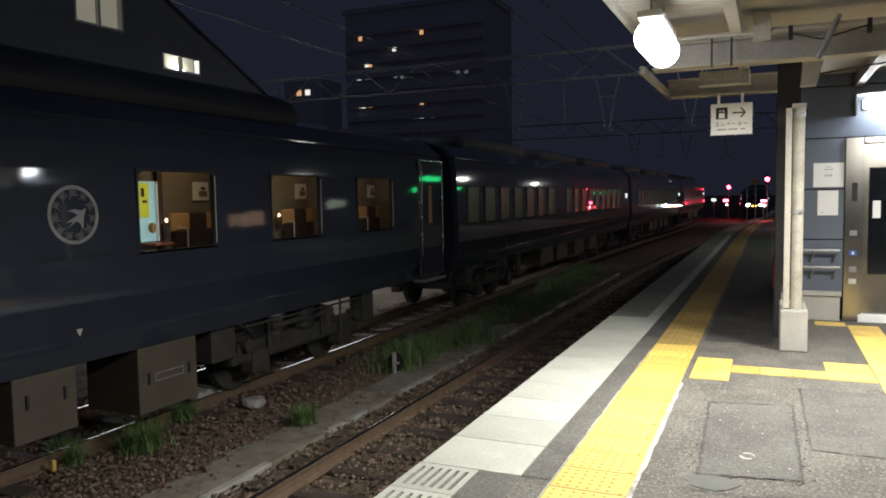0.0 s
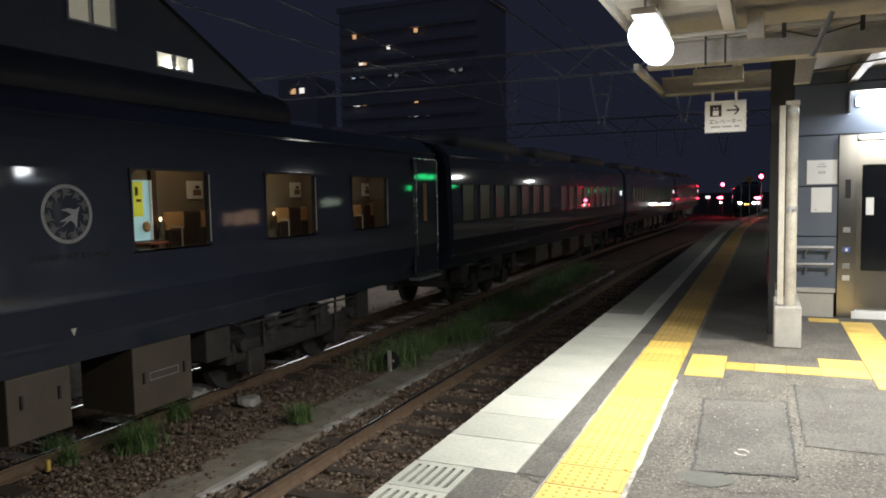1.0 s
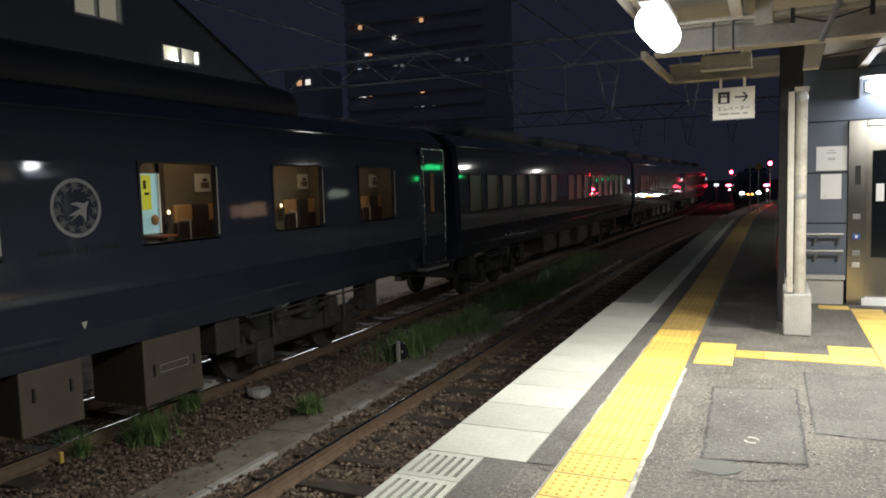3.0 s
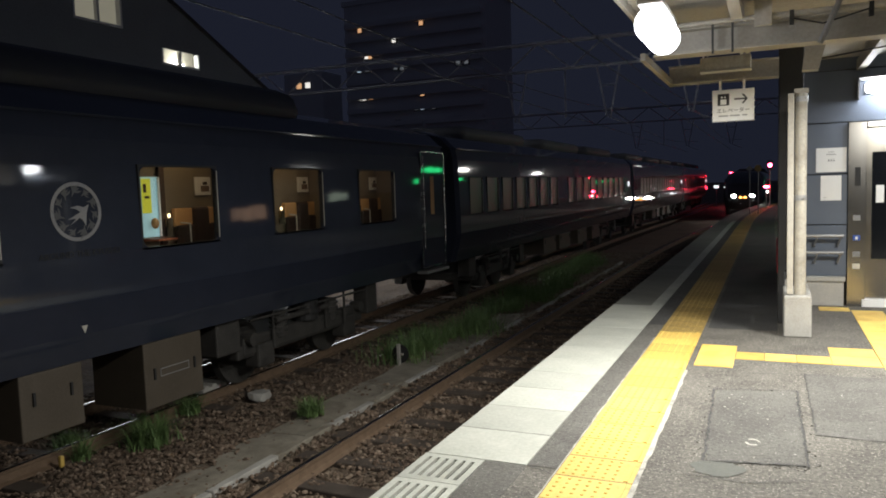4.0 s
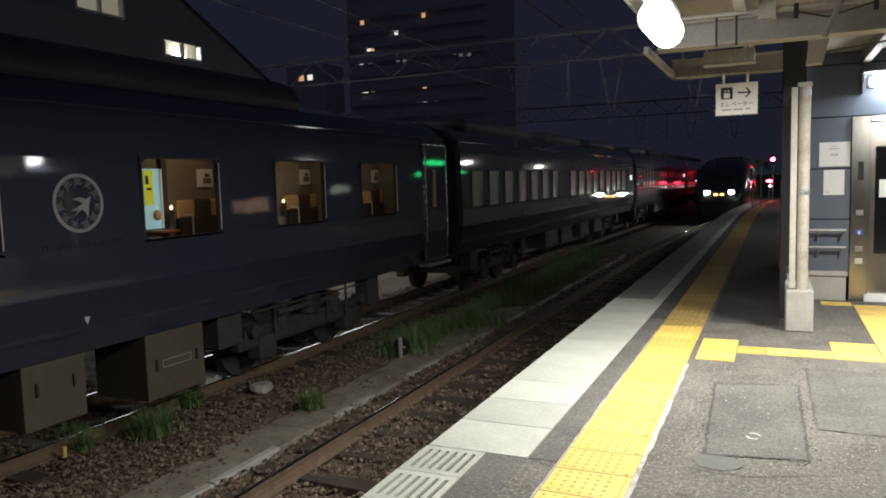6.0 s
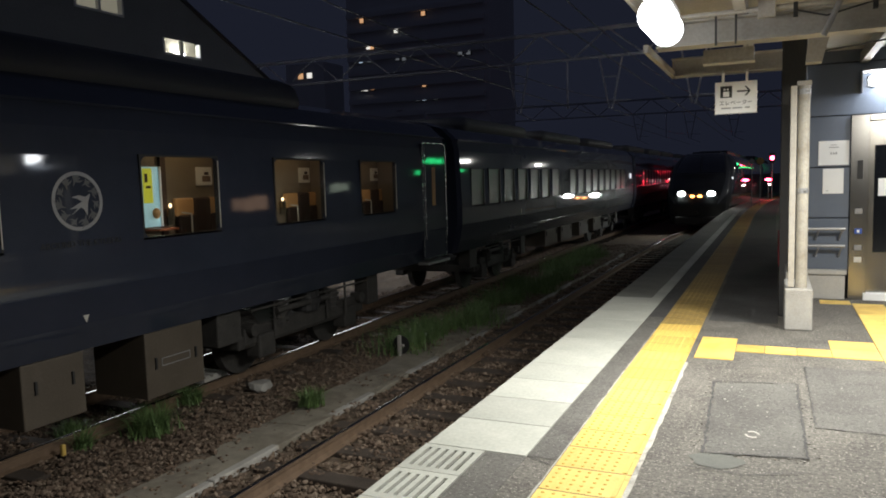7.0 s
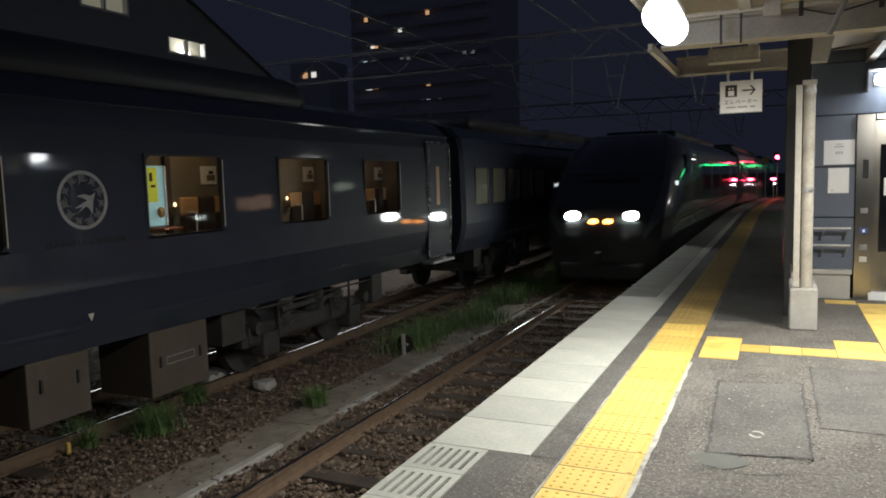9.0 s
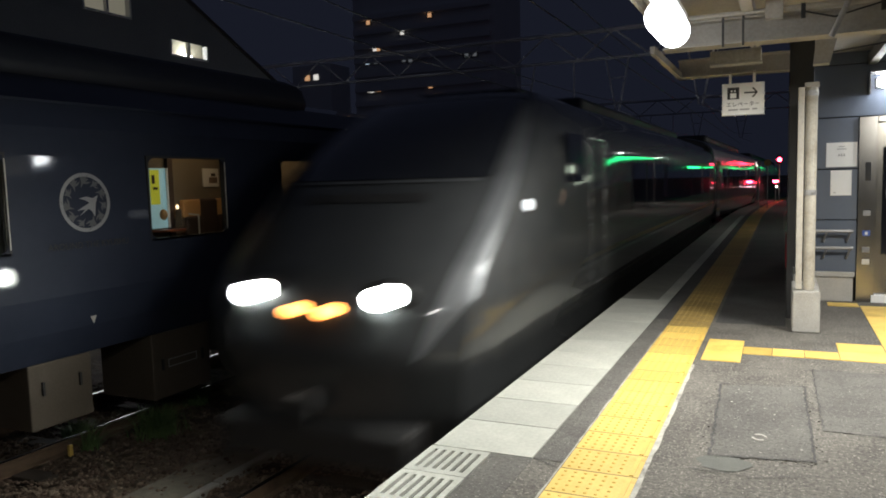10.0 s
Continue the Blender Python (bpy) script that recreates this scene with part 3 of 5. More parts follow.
# ---------------------------------------------------------------- notice wall on its concrete base
def build_notice_wall():
    nb = thing("notice_wall", "cream steel notice wall on long concrete base", "notice board", (0.22, 7.67, 0))
    part("concrete_base", B(-0.12, 0.12, 0, 5.4, 0.0, 0.40, bevel=0.015), CONCRETE, nb, "chipped grey concrete plinth")
    bm = rod(bmesh.new(), (0.02, 0.10, 0.40), (0.02, 0.10, 2.33), 0.052, 18)
    part("post", bm, PIPE, nb, "stained round cream steel post", smooth_faces=False)
    bm = B(-0.04, 0.08, 0.04, 0.16, 2.30, 2.34)
    part("post_cap", bm, BEIGE, nb)
    for z in (2.22, 1.30):
        bm = rod(bmesh.new(), (0.02, 0.10, z), (0.02, 0.10, z + 0.05), 0.056, 18)
        for dx in (-0.03, 0.03):
            rod(bm, (0.02 + dx, 0.03, z + 0.025), (0.02 + dx, 0.06, z + 0.025), 0.009, 8)
        part("clamp", bm, GALV, nb, "clamp band with bolts")
    for k in range(3):
        part("upright", B(-0.095 - 0.012 * k, -0.04 - 0.012 * k, 0.04 + 1.8 * k, 0.10 + 1.8 * k, 0.41, 2.30, bevel=0.006), BEIGE, nb)
        part("glazed_panel", B(-0.100, -0.062, 0.12 + 1.8 * k, 1.72 + 1.8 * k, 0.55, 2.2), BLACK_GLASS, nb, "shiny dark display panel")
        part("panel_frame", B(-0.110, -0.062, 0.12 + 1.8 * k, 1.78 + 1.8 * k, 0.48, 0.545), GALV, nb)
    part("red_guard", B(-0.17, -0.13, 2.6, 4.6, 0.30, 0.62, bevel=0.01), RED, nb, "red painted side guard")


# ---------------------------------------------------------------- lift tower
LIFT_Y = 9.73


def build_lift():
    w = thing("wall_lift", "blue-grey metal clad lift tower wall", "lift tower", kind="structure")
    part("core", B(0.15, 4.0, LIFT_Y + 0.085, LIFT_Y + 2.6, 0, 3.4), DARK, w)
    part("plinth", B(0.12, 0.76, LIFT_Y - 0.04, LIFT_Y + 0.03, 0, 0.29, bevel=0.006), PLASTER, w, "pale concrete plinth")
    part("sill", B(0.12, 0.775, LIFT_Y - 0.07, LIFT_Y + 0.03, 0.292, 0.345, bevel=0.005), PLASTER, w, "pale sill strip")
    for a, b in ((0.348, 0.945), (0.957, 1.535), (1.547, 2.125), (2.137, 2.72), (2.732, 3.4)):
        part("cladding_panel", B(0.14, 0.785 if b < 2.13 else 4.0, LIFT_Y, LIFT_Y + 0.025, a, b, bevel=0.003), CLAD, w)
        part("cladding_panel", B(0.12, 0.137, LIFT_Y + 0.005, LIFT_Y + 2.6, a, b, bevel=0.003), CLAD, w)
    d = thing("lift_door", "brushed steel lift doorway with glazed door", "lift door", (0.79, LIFT_Y, 0))
    part("jamb", B(0.0, 0.185, -0.03, 0.05, 0, 2.125, bevel=0.004), INOX, d, "brushed steel jamb")
    part("jamb", B(1.10, 1.28, -0.03, 0.05, 0, 2.125, bevel=0.004), INOX, d, "brushed steel jamb")
    part("lintel", B(0.19, 1.095, -0.03, 0.05, 2.06, 2.125, bevel=0.004), INOX, d)
    for x0 in (0.19, 0.645):
        lf = part("door_leaf", B(x0, x0 + 0.452, 0.055, 0.08, 0.09, 2.055), LEAF_STEEL, d, "brushed steel sliding leaf")
        part("glass_panel", B(x0 + 0.06, x0 + 0.39, 0.048, 0.054, 0.55, 1.78, bevel=0.004), BLACK_GLASS, lf, "tall dark glass panel")
    part("threshold", B(0.155, 1.1, -0.05, 0.09, 0.0, 0.085, bevel=0.004), PAPER, d, "white kick plate")
    part("sticker", B(0.29, 0.37, 0.043, 0.047, 1.20, 1.40), PAPER, d, "small pale notice")
    part("indicator", B(0.07, 0.125, -0.036, -0.031, 1.40, 1.61), DARK, d, "dark floor indicator")
    for z, mt, lb in ((1.00, EMBLEM, "call button plate"), (0.77, BLUE, "blue wheelchair plate"), (0.58, EMBLEM, "call button plate"), (0.44, PICTURE, "pale intercom plate")):
        bm = B(0.055, 0.13, -0.042, -0.031, z, z + 0.06, bevel=0.003)
        if mt is not BLUE:
            rod(bm, (0.108, -0.05, z + 0.03), (0.108, -0.042, z + 0.03), 0.013, 12)
        part("call_plate", bm, mt, d, lb)
    bm = bmesh.new()
    part("plate_mark", B(0.08, 0.105, -0.046, -0.0425, 0.782, 0.815), PAPER, d)
    # two notices
    for (x0, x1, z0, z1) in ((0.46, 0.775, 1.565, 1.845), (0.51, 0.725, 1.235, 1.525)):
        n = thing("paper_notice", "white paper notice on blue-grey cladding", "notice", ((x0 + x1) / 2, LIFT_Y - 0.004, z0), "lift notices")
        w2 = (x1 - x0) / 2
        part("sheet", B(-w2, w2, -0.002, 0.003, 0, z1 - z0), PAPER, n)
        if z0 > 1.5:
            for k in range(3):
                bm = B(-0.035 + 0.026 * k, -0.016 + 0.026 * k, -0.0045, -0.0025, 0.125, 0.137)
                rod(bm, (-0.0255 + 0.026 * k, -0.0045, 0.145), (-0.0255 + 0.026 * k, -0.0025, 0.145), 0.006, 8)
                part("pictogram", bm, PRINT, n, "small grey pictogram")
            part("printed_line", B(-0.05, 0.05, -0.0045, -0.0025, 0.20, 0.208), PRINT, n)
            part("printed_line", B(-0.03, 0.03, -0.0045, -0.0025, 0.23, 0.236), PRINT, n)
        else:
            part("printed_line", B(-w2 + 0.03, -w2 + 0.06, -0.0045, -0.0025, 0.03, 0.036), PRINT, n)
    # leaning rail
    h = thing("handrail", "steel double handrail fixed to lift wall", "handrail", (0.0, LIFT_Y, 0))
    for z in (0.83, 0.635):
        part("bar", rod(bmesh.new(), (0.10, -0.14, z), (0.745, -0.14, z), 0.019, 12), GALV, h)
        for x in (0.18, 0.48, 0.72):
            bm = rod(bmesh.new(), (x, -0.14, z), (x - 0.03, -0.06, z - 0.11), 0.011, 8)
            rod(bm, (x - 0.03, -0.06, z - 0.11), (x - 0.03, -0.002, z - 0.13), 0.011, 8)
            part("bracket", bm, GALV, h)
    # bracket lamp
    l = thing("wall_lamp", "lit white bracket lamp on lift wall", "wall lamp", (1.34, LIFT_Y, 2.49))
    part("housing", B(-0.40, 0.40, -0.06, 0.0, -0.06, 0.06, bevel=0.012), GALV, l)
    part("hood", B(-0.47, 0.47, -0.30, 0.0, 0.095, 0.11), GALV, l, "grey steel hood")
    for x in (-0.47, 0.455):
        part("cheek", B(x, x + 0.015, -0.15, 0.0, -0.12, 0.0945), GALV, l)
    part("diffuser", lens((0, -0.13, 0), 0.40, 0.07, 0.085, 0.6), WALL_LAMP, l, "glowing white diffuser", smooth_faces=True)


# ---------------------------------------------------------------- canopy
def h_beam(x0, x1, y, z0, z1, w=0.10):
    bm = B(x0, x1, y - w, y + w, z0, z0 + 0.012)
    box(bm, x0, x1, y - w, y + w, z1 - 0.012, z1)
    box(bm, x0, x1, y - 0.006, y + 0.006, z0 + 0.012, z1 - 0.012)
    return bm


def build_canopy():
    c = thing("canopy", "cream painted steel platform canopy with ribbed deck", "canopy", kind="structure")
    part("cross_beam", h_beam(-0.86, 6, 6.15, 2.49, 2.68), BEIGE, c)
    part("cross_beam", h_beam(-0.98, 0.05, 8.05, 2.50, 2.68), BEIGE, c)
    part("cross_beam", h_beam(-0.86, 6, 2.2, 2.49, 2.68), BEIGE, c)
    part("cross_beam", h_beam(-0.86, 6, -2.2, 2.49, 2.68), BEIGE, c)
    for x in (-0.25, 0.9, 2.2, 4):
        part("purlin", B(x - 0.04, x + 0.04, -4, 8.1 if x < 0 else 9.7, 2.70, 2.82), BEIGE, c)
    part("edge_channel", B(-0.99, -0.95, 6.26, 8.16, 2.50, 2.56), BEIGE, c, "cream edge channel")
    part("deck_rim", B(-1.03, -1.0, -4, 8.2, 2.80, 2.90), BEIGE, c, "thin deck rim")
    bm = bmesh.new()
    ys = steps(-4, 8.2, 0.1)
    rows = [[bm.verts.new((x, y, 2.86 + 0.02 * (i % 2))) for x in (-1.02, 0.05, 6.5)] for i, y in enumerate(ys)]
    for a, b in zip(rows, rows[1:]):
        for i in range(2):
            bm.faces.new((a[i], a[i + 1], b[i + 1], b[i]))
    part("deck", bm, BEIGE, c, "ribbed roof deck")
    part("deck", B(0.06, 6.5, 8.2, 9.7, 2.86, 2.9), BEIGE, c, "roof deck")
    bm = B(0.25, 0.42, 6.9, 7.05, 2.40, 2.72)
    for v in bm.verts:
        if v.co.z < 2.5:
            v.co.x = 0.22 if v.co.x < 0.3 else 0.34
    part("knee", bm, BEIGE, c, "tapered steel bracket under the beam")
    part("column", B(0.05, 0.28, 8.4, 8.65, 0, 2.86, bevel=0.01), DARK, c, "dark steel column")
    part("conduit", rod(bmesh.new(), (-0.80, 6.02, 2.70), (2.5, 6.02, 2.70), 0.018, 8), BEIGE, c)
    for x in (-0.42, -0.28):
        part("strap", B(x - 0.008, x + 0.008, 6.035, 6.045, 2.47, 2.70), DARK, c, "dark cable strap")
    part("pipe", rod(bmesh.new(), (0.43, 5.98, 2.76), (0.30, 5.98, 2.46), 0.020, 10), GALV, c, "slanting drain pipe")
    part("hanger_plate", B(-0.13, -0.01, 5.98, 6.04, 2.63, 2.84, bevel=0.004), BEIGE, c, "purlin cleat")
    for x in (0.12, 0.62, 1.05):
        part("clip", B(x - 0.015, x + 0.015, 6.0, 6.04, 2.62, 2.72), DARK, c, "dark cable clip")
    part("cable", rod(bmesh.new(), (0.12, 5.99, 2.66), (0.32, 5.99, 2.60), 0.006, 6), DARK, c)
    part("cable", rod(bmesh.new(), (0.32, 5.99, 2.60), (0.62, 5.99, 2.67), 0.006, 6), DARK, c)
    part("cable", rod(bmesh.new(), (0.33, 7.2, 2.52), (1.6, 7.2, 2.66), 0.007, 6), DARK, c)
    # batten lamps
    for bx, by in ((-0.72, 5.32), (-0.72, 1.5), (1.6, 6.4)):
        f = thing("batten_light", "lit white fluorescent batten under canopy", "ceiling light", (bx, by, 2.56), "platform lights")
        part("housing", B(-0.08, 0.08, -0.40, 0.40, 0.085, 0.13, bevel=0.01), PAPER, f)
        bm = rod(bmesh.new(), (0, -0.27, -0.02), (0, 0.27, -0.02), 0.115, 24)
        ball(bm, (0, 0.27, -0.02), 0.115), ball(bm, (0, -0.27, -0.02), 0.115)
        part("diffuser", bm, TUBE, f, "glowing frosted diffuser")
        for s in (-1, 1):
            part("hanger", rod(bmesh.new(), (0, 0.3 * s, 0.12), (0, 0.3 * s, 0.32), 0.008, 6), GALV, f)
    # dark back of a light box
    b = thing("light_box", "unlit cream box hung between canopy beams", "light box", (-0.38, 7.0, 2.47))
    part("case", B(-0.205, 0.205, -0.07, 0.07, 0.0, 0.11, bevel=0.006), PIPE, b)
    part("rim", B(-0.21, 0.21, -0.075, 0.075, -0.012, -0.001), BEIGE, b)
    for s in (-1, 1):
        part("hanger", rod(bmesh.new(), (0.15 * s, 0, 0.125), (0.15 * s, 0, 0.42), 0.008, 6), GALV, b)


def text(body, size, m, material, parent, name="lettering"):
    cu = bpy.data.curves.new(name, "FONT")
    cu.body, cu.size, cu.align_x = body, size, "CENTER"
    cu.extrude = 0.001
    ob = new(name, cu)
    cu.materials.append(material)
    ob.parent = parent
    ob.matrix_basis = m
    return ob


def build_sign():
    s = thing("hanging_sign", "white hanging lift sign with black arrow", "sign", (-0.365, 8.0, 2.10))
    part("panel", B(-0.195, 0.195, -0.012, 0.012, 0, 0.31, bevel=0.004), PAPER, s)
    part("frame", B(-0.2, 0.2, -0.014, 0.014, -0.006, 0.0), GALV, s)
    for x in (-0.12, 0.10):
        part("hanger", B(x - 0.012, x + 0.012, -0.006, 0.006, 0.31, 0.42), PAPER, s)
    bm = B(-0.145, -0.035, -0.0155, -0.0125, 0.155, 0.27, bevel=0.0)
    ic = part("pictogram", bm, INK, s, "black lift symbol")
    bm = B(-0.118, -0.062, -0.018, -0.016, 0.165, 0.215)
    rod(bm, (-0.105, -0.018, 0.235), (-0.105, -0.016, 0.235), 0.009, 8), rod(bm, (-0.075, -0.018, 0.235), (-0.075, -0.016, 0.235), 0.009, 8)
    part("figure", bm, PAPER, ic)
    bm = B(0.01, 0.125, -0.0155, -0.0125, 0.205, 0.220)
    for sg in (-1, 1):
        vs = [bm.verts.new((x, y, z)) for y in (-0.0155, -0.0125) for x, z in ((0.135, 0.2125), (0.118, 0.2125 ), (0.078, 0.2125 + sg * 0.046), (0.098, 0.2125 + sg * 0.046))]
        bm.faces.new(vs[:4]), bm.faces.new(vs[4:])
        for i in range(4):
            bm.faces.new((vs[i], vs[(i + 1) % 4], vs[4 + (i + 1) % 4], vs[4 + i]))
    part("arrow", bm, INK, s)
    text("エレベーター", 0.052, pose(0.0, -0.0135, 0.085, 90, 0, 0), INK, s)
    for x0, x1 in ((-0.135, -0.045), (-0.03, 0.06), (0.085, 0.13)):
        part("printed_line", B(x0, x1, -0.0145, -0.0125, 0.045, 0.058), PRINT, s, "small unreadable print")


# ---------------------------------------------------------------- waiting train
SIDE = [(1.30, 0.02), (1.385, 0.28), (1.45, 0.60), (1.45, 1.02), (1.428, 1.83), (1.412, 2.08), (1.36, 2.32), (1.12, 2.55), (0.6, 2.70), (0.0, 2.74)]


def shell(y0, y1, za, zb, holes):
    """A car body round the track's middle: both sides and roof, with window openings in the platform side."""
    prof = [(w, za if abs(z - 1.02) < 0.01 else zb if abs(z - 1.83) < 0.01 else z) for w, z in SIDE]
    ys = sorted({y0, y0 + 0.12, y1 - 0.12, y1, *[v for h in holes for v in h]})
    bm = bmesh.new()

    def inset(y):
        return 0.06 if y in (y0, y1) else 0.0

    right = [[bm.verts.new((w - inset(y), y, z)) for y in ys] for w, z in prof]
    left = [[bm.verts.new((-w + inset(y), y, z)) for y in ys] for w, z in prof[:-1]] + [right[-1]]
    for side in (right, left):
        for r in range(len(prof) - 1):
            for c in range(len(ys) - 1):
                if side is right and r == 3 and any(abs(ys[c] - a) < 1e-6 for a, _ in holes):
                    continue
                bm.faces.new((side[r][c], side[r][c + 1], side[r + 1][c + 1], side[r + 1][c]))
    for k in (0, -1):
        bm.faces.new([row[k] for row in right] + [row[k] for row in left[-2::-1]])
    for c in range(len(ys) - 1):
        bm.faces.new((right[0][c], left[0][c], left[0][c + 1], right[0][c + 1]))
    return bm


def ring(bm, y0, y1, z0, z1, x0, x1, w):
    """A rectangular frame in the side of a car."""
    box(bm, x0, x1, y0 - w, y0, z0 - w, z1 + w), box(bm, x0, x1, y1, y1 + w, z0 - w, z1 + w)
    box(bm, x0, x1, y0, y1, z1, z1 + w), box(bm, x0, x1, y0, y1, z0 - w, z0)
    return bm


def bogie(car, y):
    b = part("bogie", B(-1.05, 1.05, y - 1.55, y + 1.55, -0.58, -0.40, bevel=0.03), GEAR, car, "dusty dark steel bogie")
    for s in (-1, 1):
        bm = B(s * 1.0 - 0.07, s * 1.0 + 0.07, y - 1.45, y + 1.45, -0.55, -0.30, bevel=0.03)
        part("side_frame", bm, GEAR, b)
        for dy in (-1.05, 1.05):
            bm = rod(bmesh.new(), (s * 0.54, y + dy, -0.575), (s * 0.66, y + dy, -0.575), 0.425, 28)
            rod(bm, (s * 0.66, y + dy, -0.575), (s * 0.95, y + dy, -0.575), 0.10, 14)
            part("wheel", bm, GEAR, b)
            part("axle_box", B(s * 1.0 - 0.12, s * 1.0 + 0.12, y + dy - 0.17, y + dy + 0.17, -0.74, -0.42, bevel=0.03), GEAR, b)
            bm = rod(bmesh.new(), (s * 1.02, y + dy * 0.62, -0.42), (s * 1.02, y + dy * 0.62, -0.10), 0.10, 14)
            for k in range(4):
                rod(bm, (s * 1.02, y + dy * 0.62, -0.38 + 0.07 * k), (s * 1.02, y + dy * 0.62, -0.35 + 0.07 * k), 0.125, 14)
            part("spring", bm, GEAR, b)
            part("damper", rod(rod(bmesh.new(), (s * 1.12, y + dy * 0.85, -0.52), (s * 1.12, y + dy * 0.85, -0.28), 0.028, 10), (s * 1.12, y + dy * 0.85, -0.3), (s * 1.12, y + dy * 0.85, -0.02), 0.018, 8), GEAR, b)
            part("brake_cylinder", rod(bmesh.new(), (s * 0.98, y + dy * 1.28, -0.33), (s * 1.16, y + dy * 1.28, -0.33), 0.085, 14), GEAR, b)
        part("air_bellows", rod(rod(bmesh.new(), (s * 1.0, y, -0.30), (s * 1.0, y, -0.02), 0.20, 18), (s * 1.0, y, -0.20), (s * 1.0, y, -0.12), 0.235, 18), RUBBER, b)
        part("yaw_damper", rod(bmesh.new(), (s * 1.16, y - 0.9, -0.16), (s * 1.16, y + 0.35, -0.16), 0.04, 10), GEAR, b)
        part("pipe", rod(rod(bmesh.new(), (s * 1.14, y - 1.4, -0.08), (s * 1.14, y + 1.5, -0.08), 0.016, 8), (s * 1.10, y + 0.4, -0.08), (s * 1.10, y + 0.4, -0.5), 0.016, 8), GEAR, b)
        part("sand_box", B(s * 1.04 - 0.13, s * 1.04 + 0.13, y + 1.52, y + 1.86, -0.48, 0.0, bevel=0.02), GEAR, b)
        part("control_box", B(s * 1.04 - 0.13, s * 1.04 + 0.13, y - 2.05, y - 1.62, -0.42, 0.0, bevel=0.02), GEAR, b)


def parked_car(y0, y1, holes, za, zb, label, blinds):
    car = thing("train_car", label, "train car", (PARK_X, 0, 0), "waiting train")
    part("body", shell(y0, y1, za, zb, holes), BODY, car)
    for a, b in holes:
        w = part("window", ring(bmesh.new(), a, b, za, zb, 1.385, 1.450, 0.022), RUBBER, car)
        if not blinds:
            for yc, sy in ((a, 1), (b, -1)):
                for zc, sz in ((za, 1), (zb, -1)):
                    bm = bmesh.new()
                    rr = 0.075
                    arc = [(rr - rr * math.cos(radians(q)), rr - rr * math.sin(radians(q))) for q in (0, 22, 45, 68, 90)]
                    lay = [[bm.verts.new((x, yc + sy * u, zc + sz * v)) for u, v in [(0, 0)] + arc] for x in (1.415, 1.447)]
                    bm.faces.new(lay[0]), bm.faces.new(lay[1][::-1])
                    for i in range(6):
                        bm.faces.new((lay[0][i], lay[0][(i + 1) % 6], lay[1][(i + 1) % 6], lay[1][i]))
                    part("corner_gusset", bm, BODY, w)
        p = part("pane", B(1.425, 1.437, a + 0.001, b - 0.001, za + 0.001, zb - 0.001), BLIND if blinds else GLASS, w, "pale drawn blind behind glass" if blinds else "clear window glass")
        p.visible_shadow = False
        # Lamp glint on the frame's far edge, painted as a pale strip.
        part("window_glint", B(1.452, 1.458, b + 0.004, b + 0.012, za + 0.03, zb - 0.03), PICTURE, w, "thin pale strip painted as the frame's lamp glint")
    for yb in (y0 + 3.2, y1 - 4.3):
        bogie(car, yb)
    if blinds:
        part("side_lamp", B(1.44, 1.475, y1 - 0.92, y1 - 0.84, 1.36, 1.56, bevel=0.008), WHITE_DIM, car, "small lit side lamp")
    if blinds:
        for a in (1.9, 8.2, 14.0):
            part("roof_unit", B(-0.85, 0.85, y0 + a, y0 + a + 4.6, 2.58, 2.93, bevel=0.17), ROOF_PALE, car, "rounded grey roof unit", smooth_faces=True)
    else:
        part("roof_unit", B(-1.12, 1.12, y0 + 1.8, y1 - 4.2, 2.36, 2.96, bevel=0.28), ROOF, car, "long dark roof shroud", smooth_faces=True)
    part("rain_gutter", B(1.37, 1.40, y0 + 0.1, y1 - 0.1, 2.29, 2.315), BODY, car)
    return car


def underfloor(car, y0, y1, z0, label="brown-grey equipment box with two handles"):
    e = part("equipment_box", B(0.55, 1.30, y0, y1, z0, 0.015, bevel=0.012), BOX, car, label)
    for y in (y0 + 0.13, y1 - 0.13):
        part("handle", B(1.301, 1.318, y - 0.012, y + 0.012, z0 + 0.30, z0 + 0.42), RUBBER, e)
    return e


def door_leaf(car, y0, y1):
    d = part("door", B(1.40, 1.446, y0, y1, 0.08, 2.17, bevel=0.006), BODY, car, "dark passenger door")
    for y in (y0 + 0.02, y1 - 0.02):
        part("grab_rail", rod(bmesh.new(), (1.475, y, 0.45), (1.475, y, 2.1), 0.011, 8), SILVER, d)
    part("door_window", B(1.447, 1.453, y0 + 0.36, y0 + 0.50, 1.05, 1.75), SEAT, d, "narrow amber door window")
    part("door_frame", ring(bmesh.new(), y0 - 0.01, y1 + 0.01, 0.1, 2.18, 1.440, 1.452, 0.014), SILVER, d, "polished door surround")
    part("step", B(1.30, 1.52, y0, y1, -0.02, 0.03, bevel=0.006), GALV, car, "folding step")


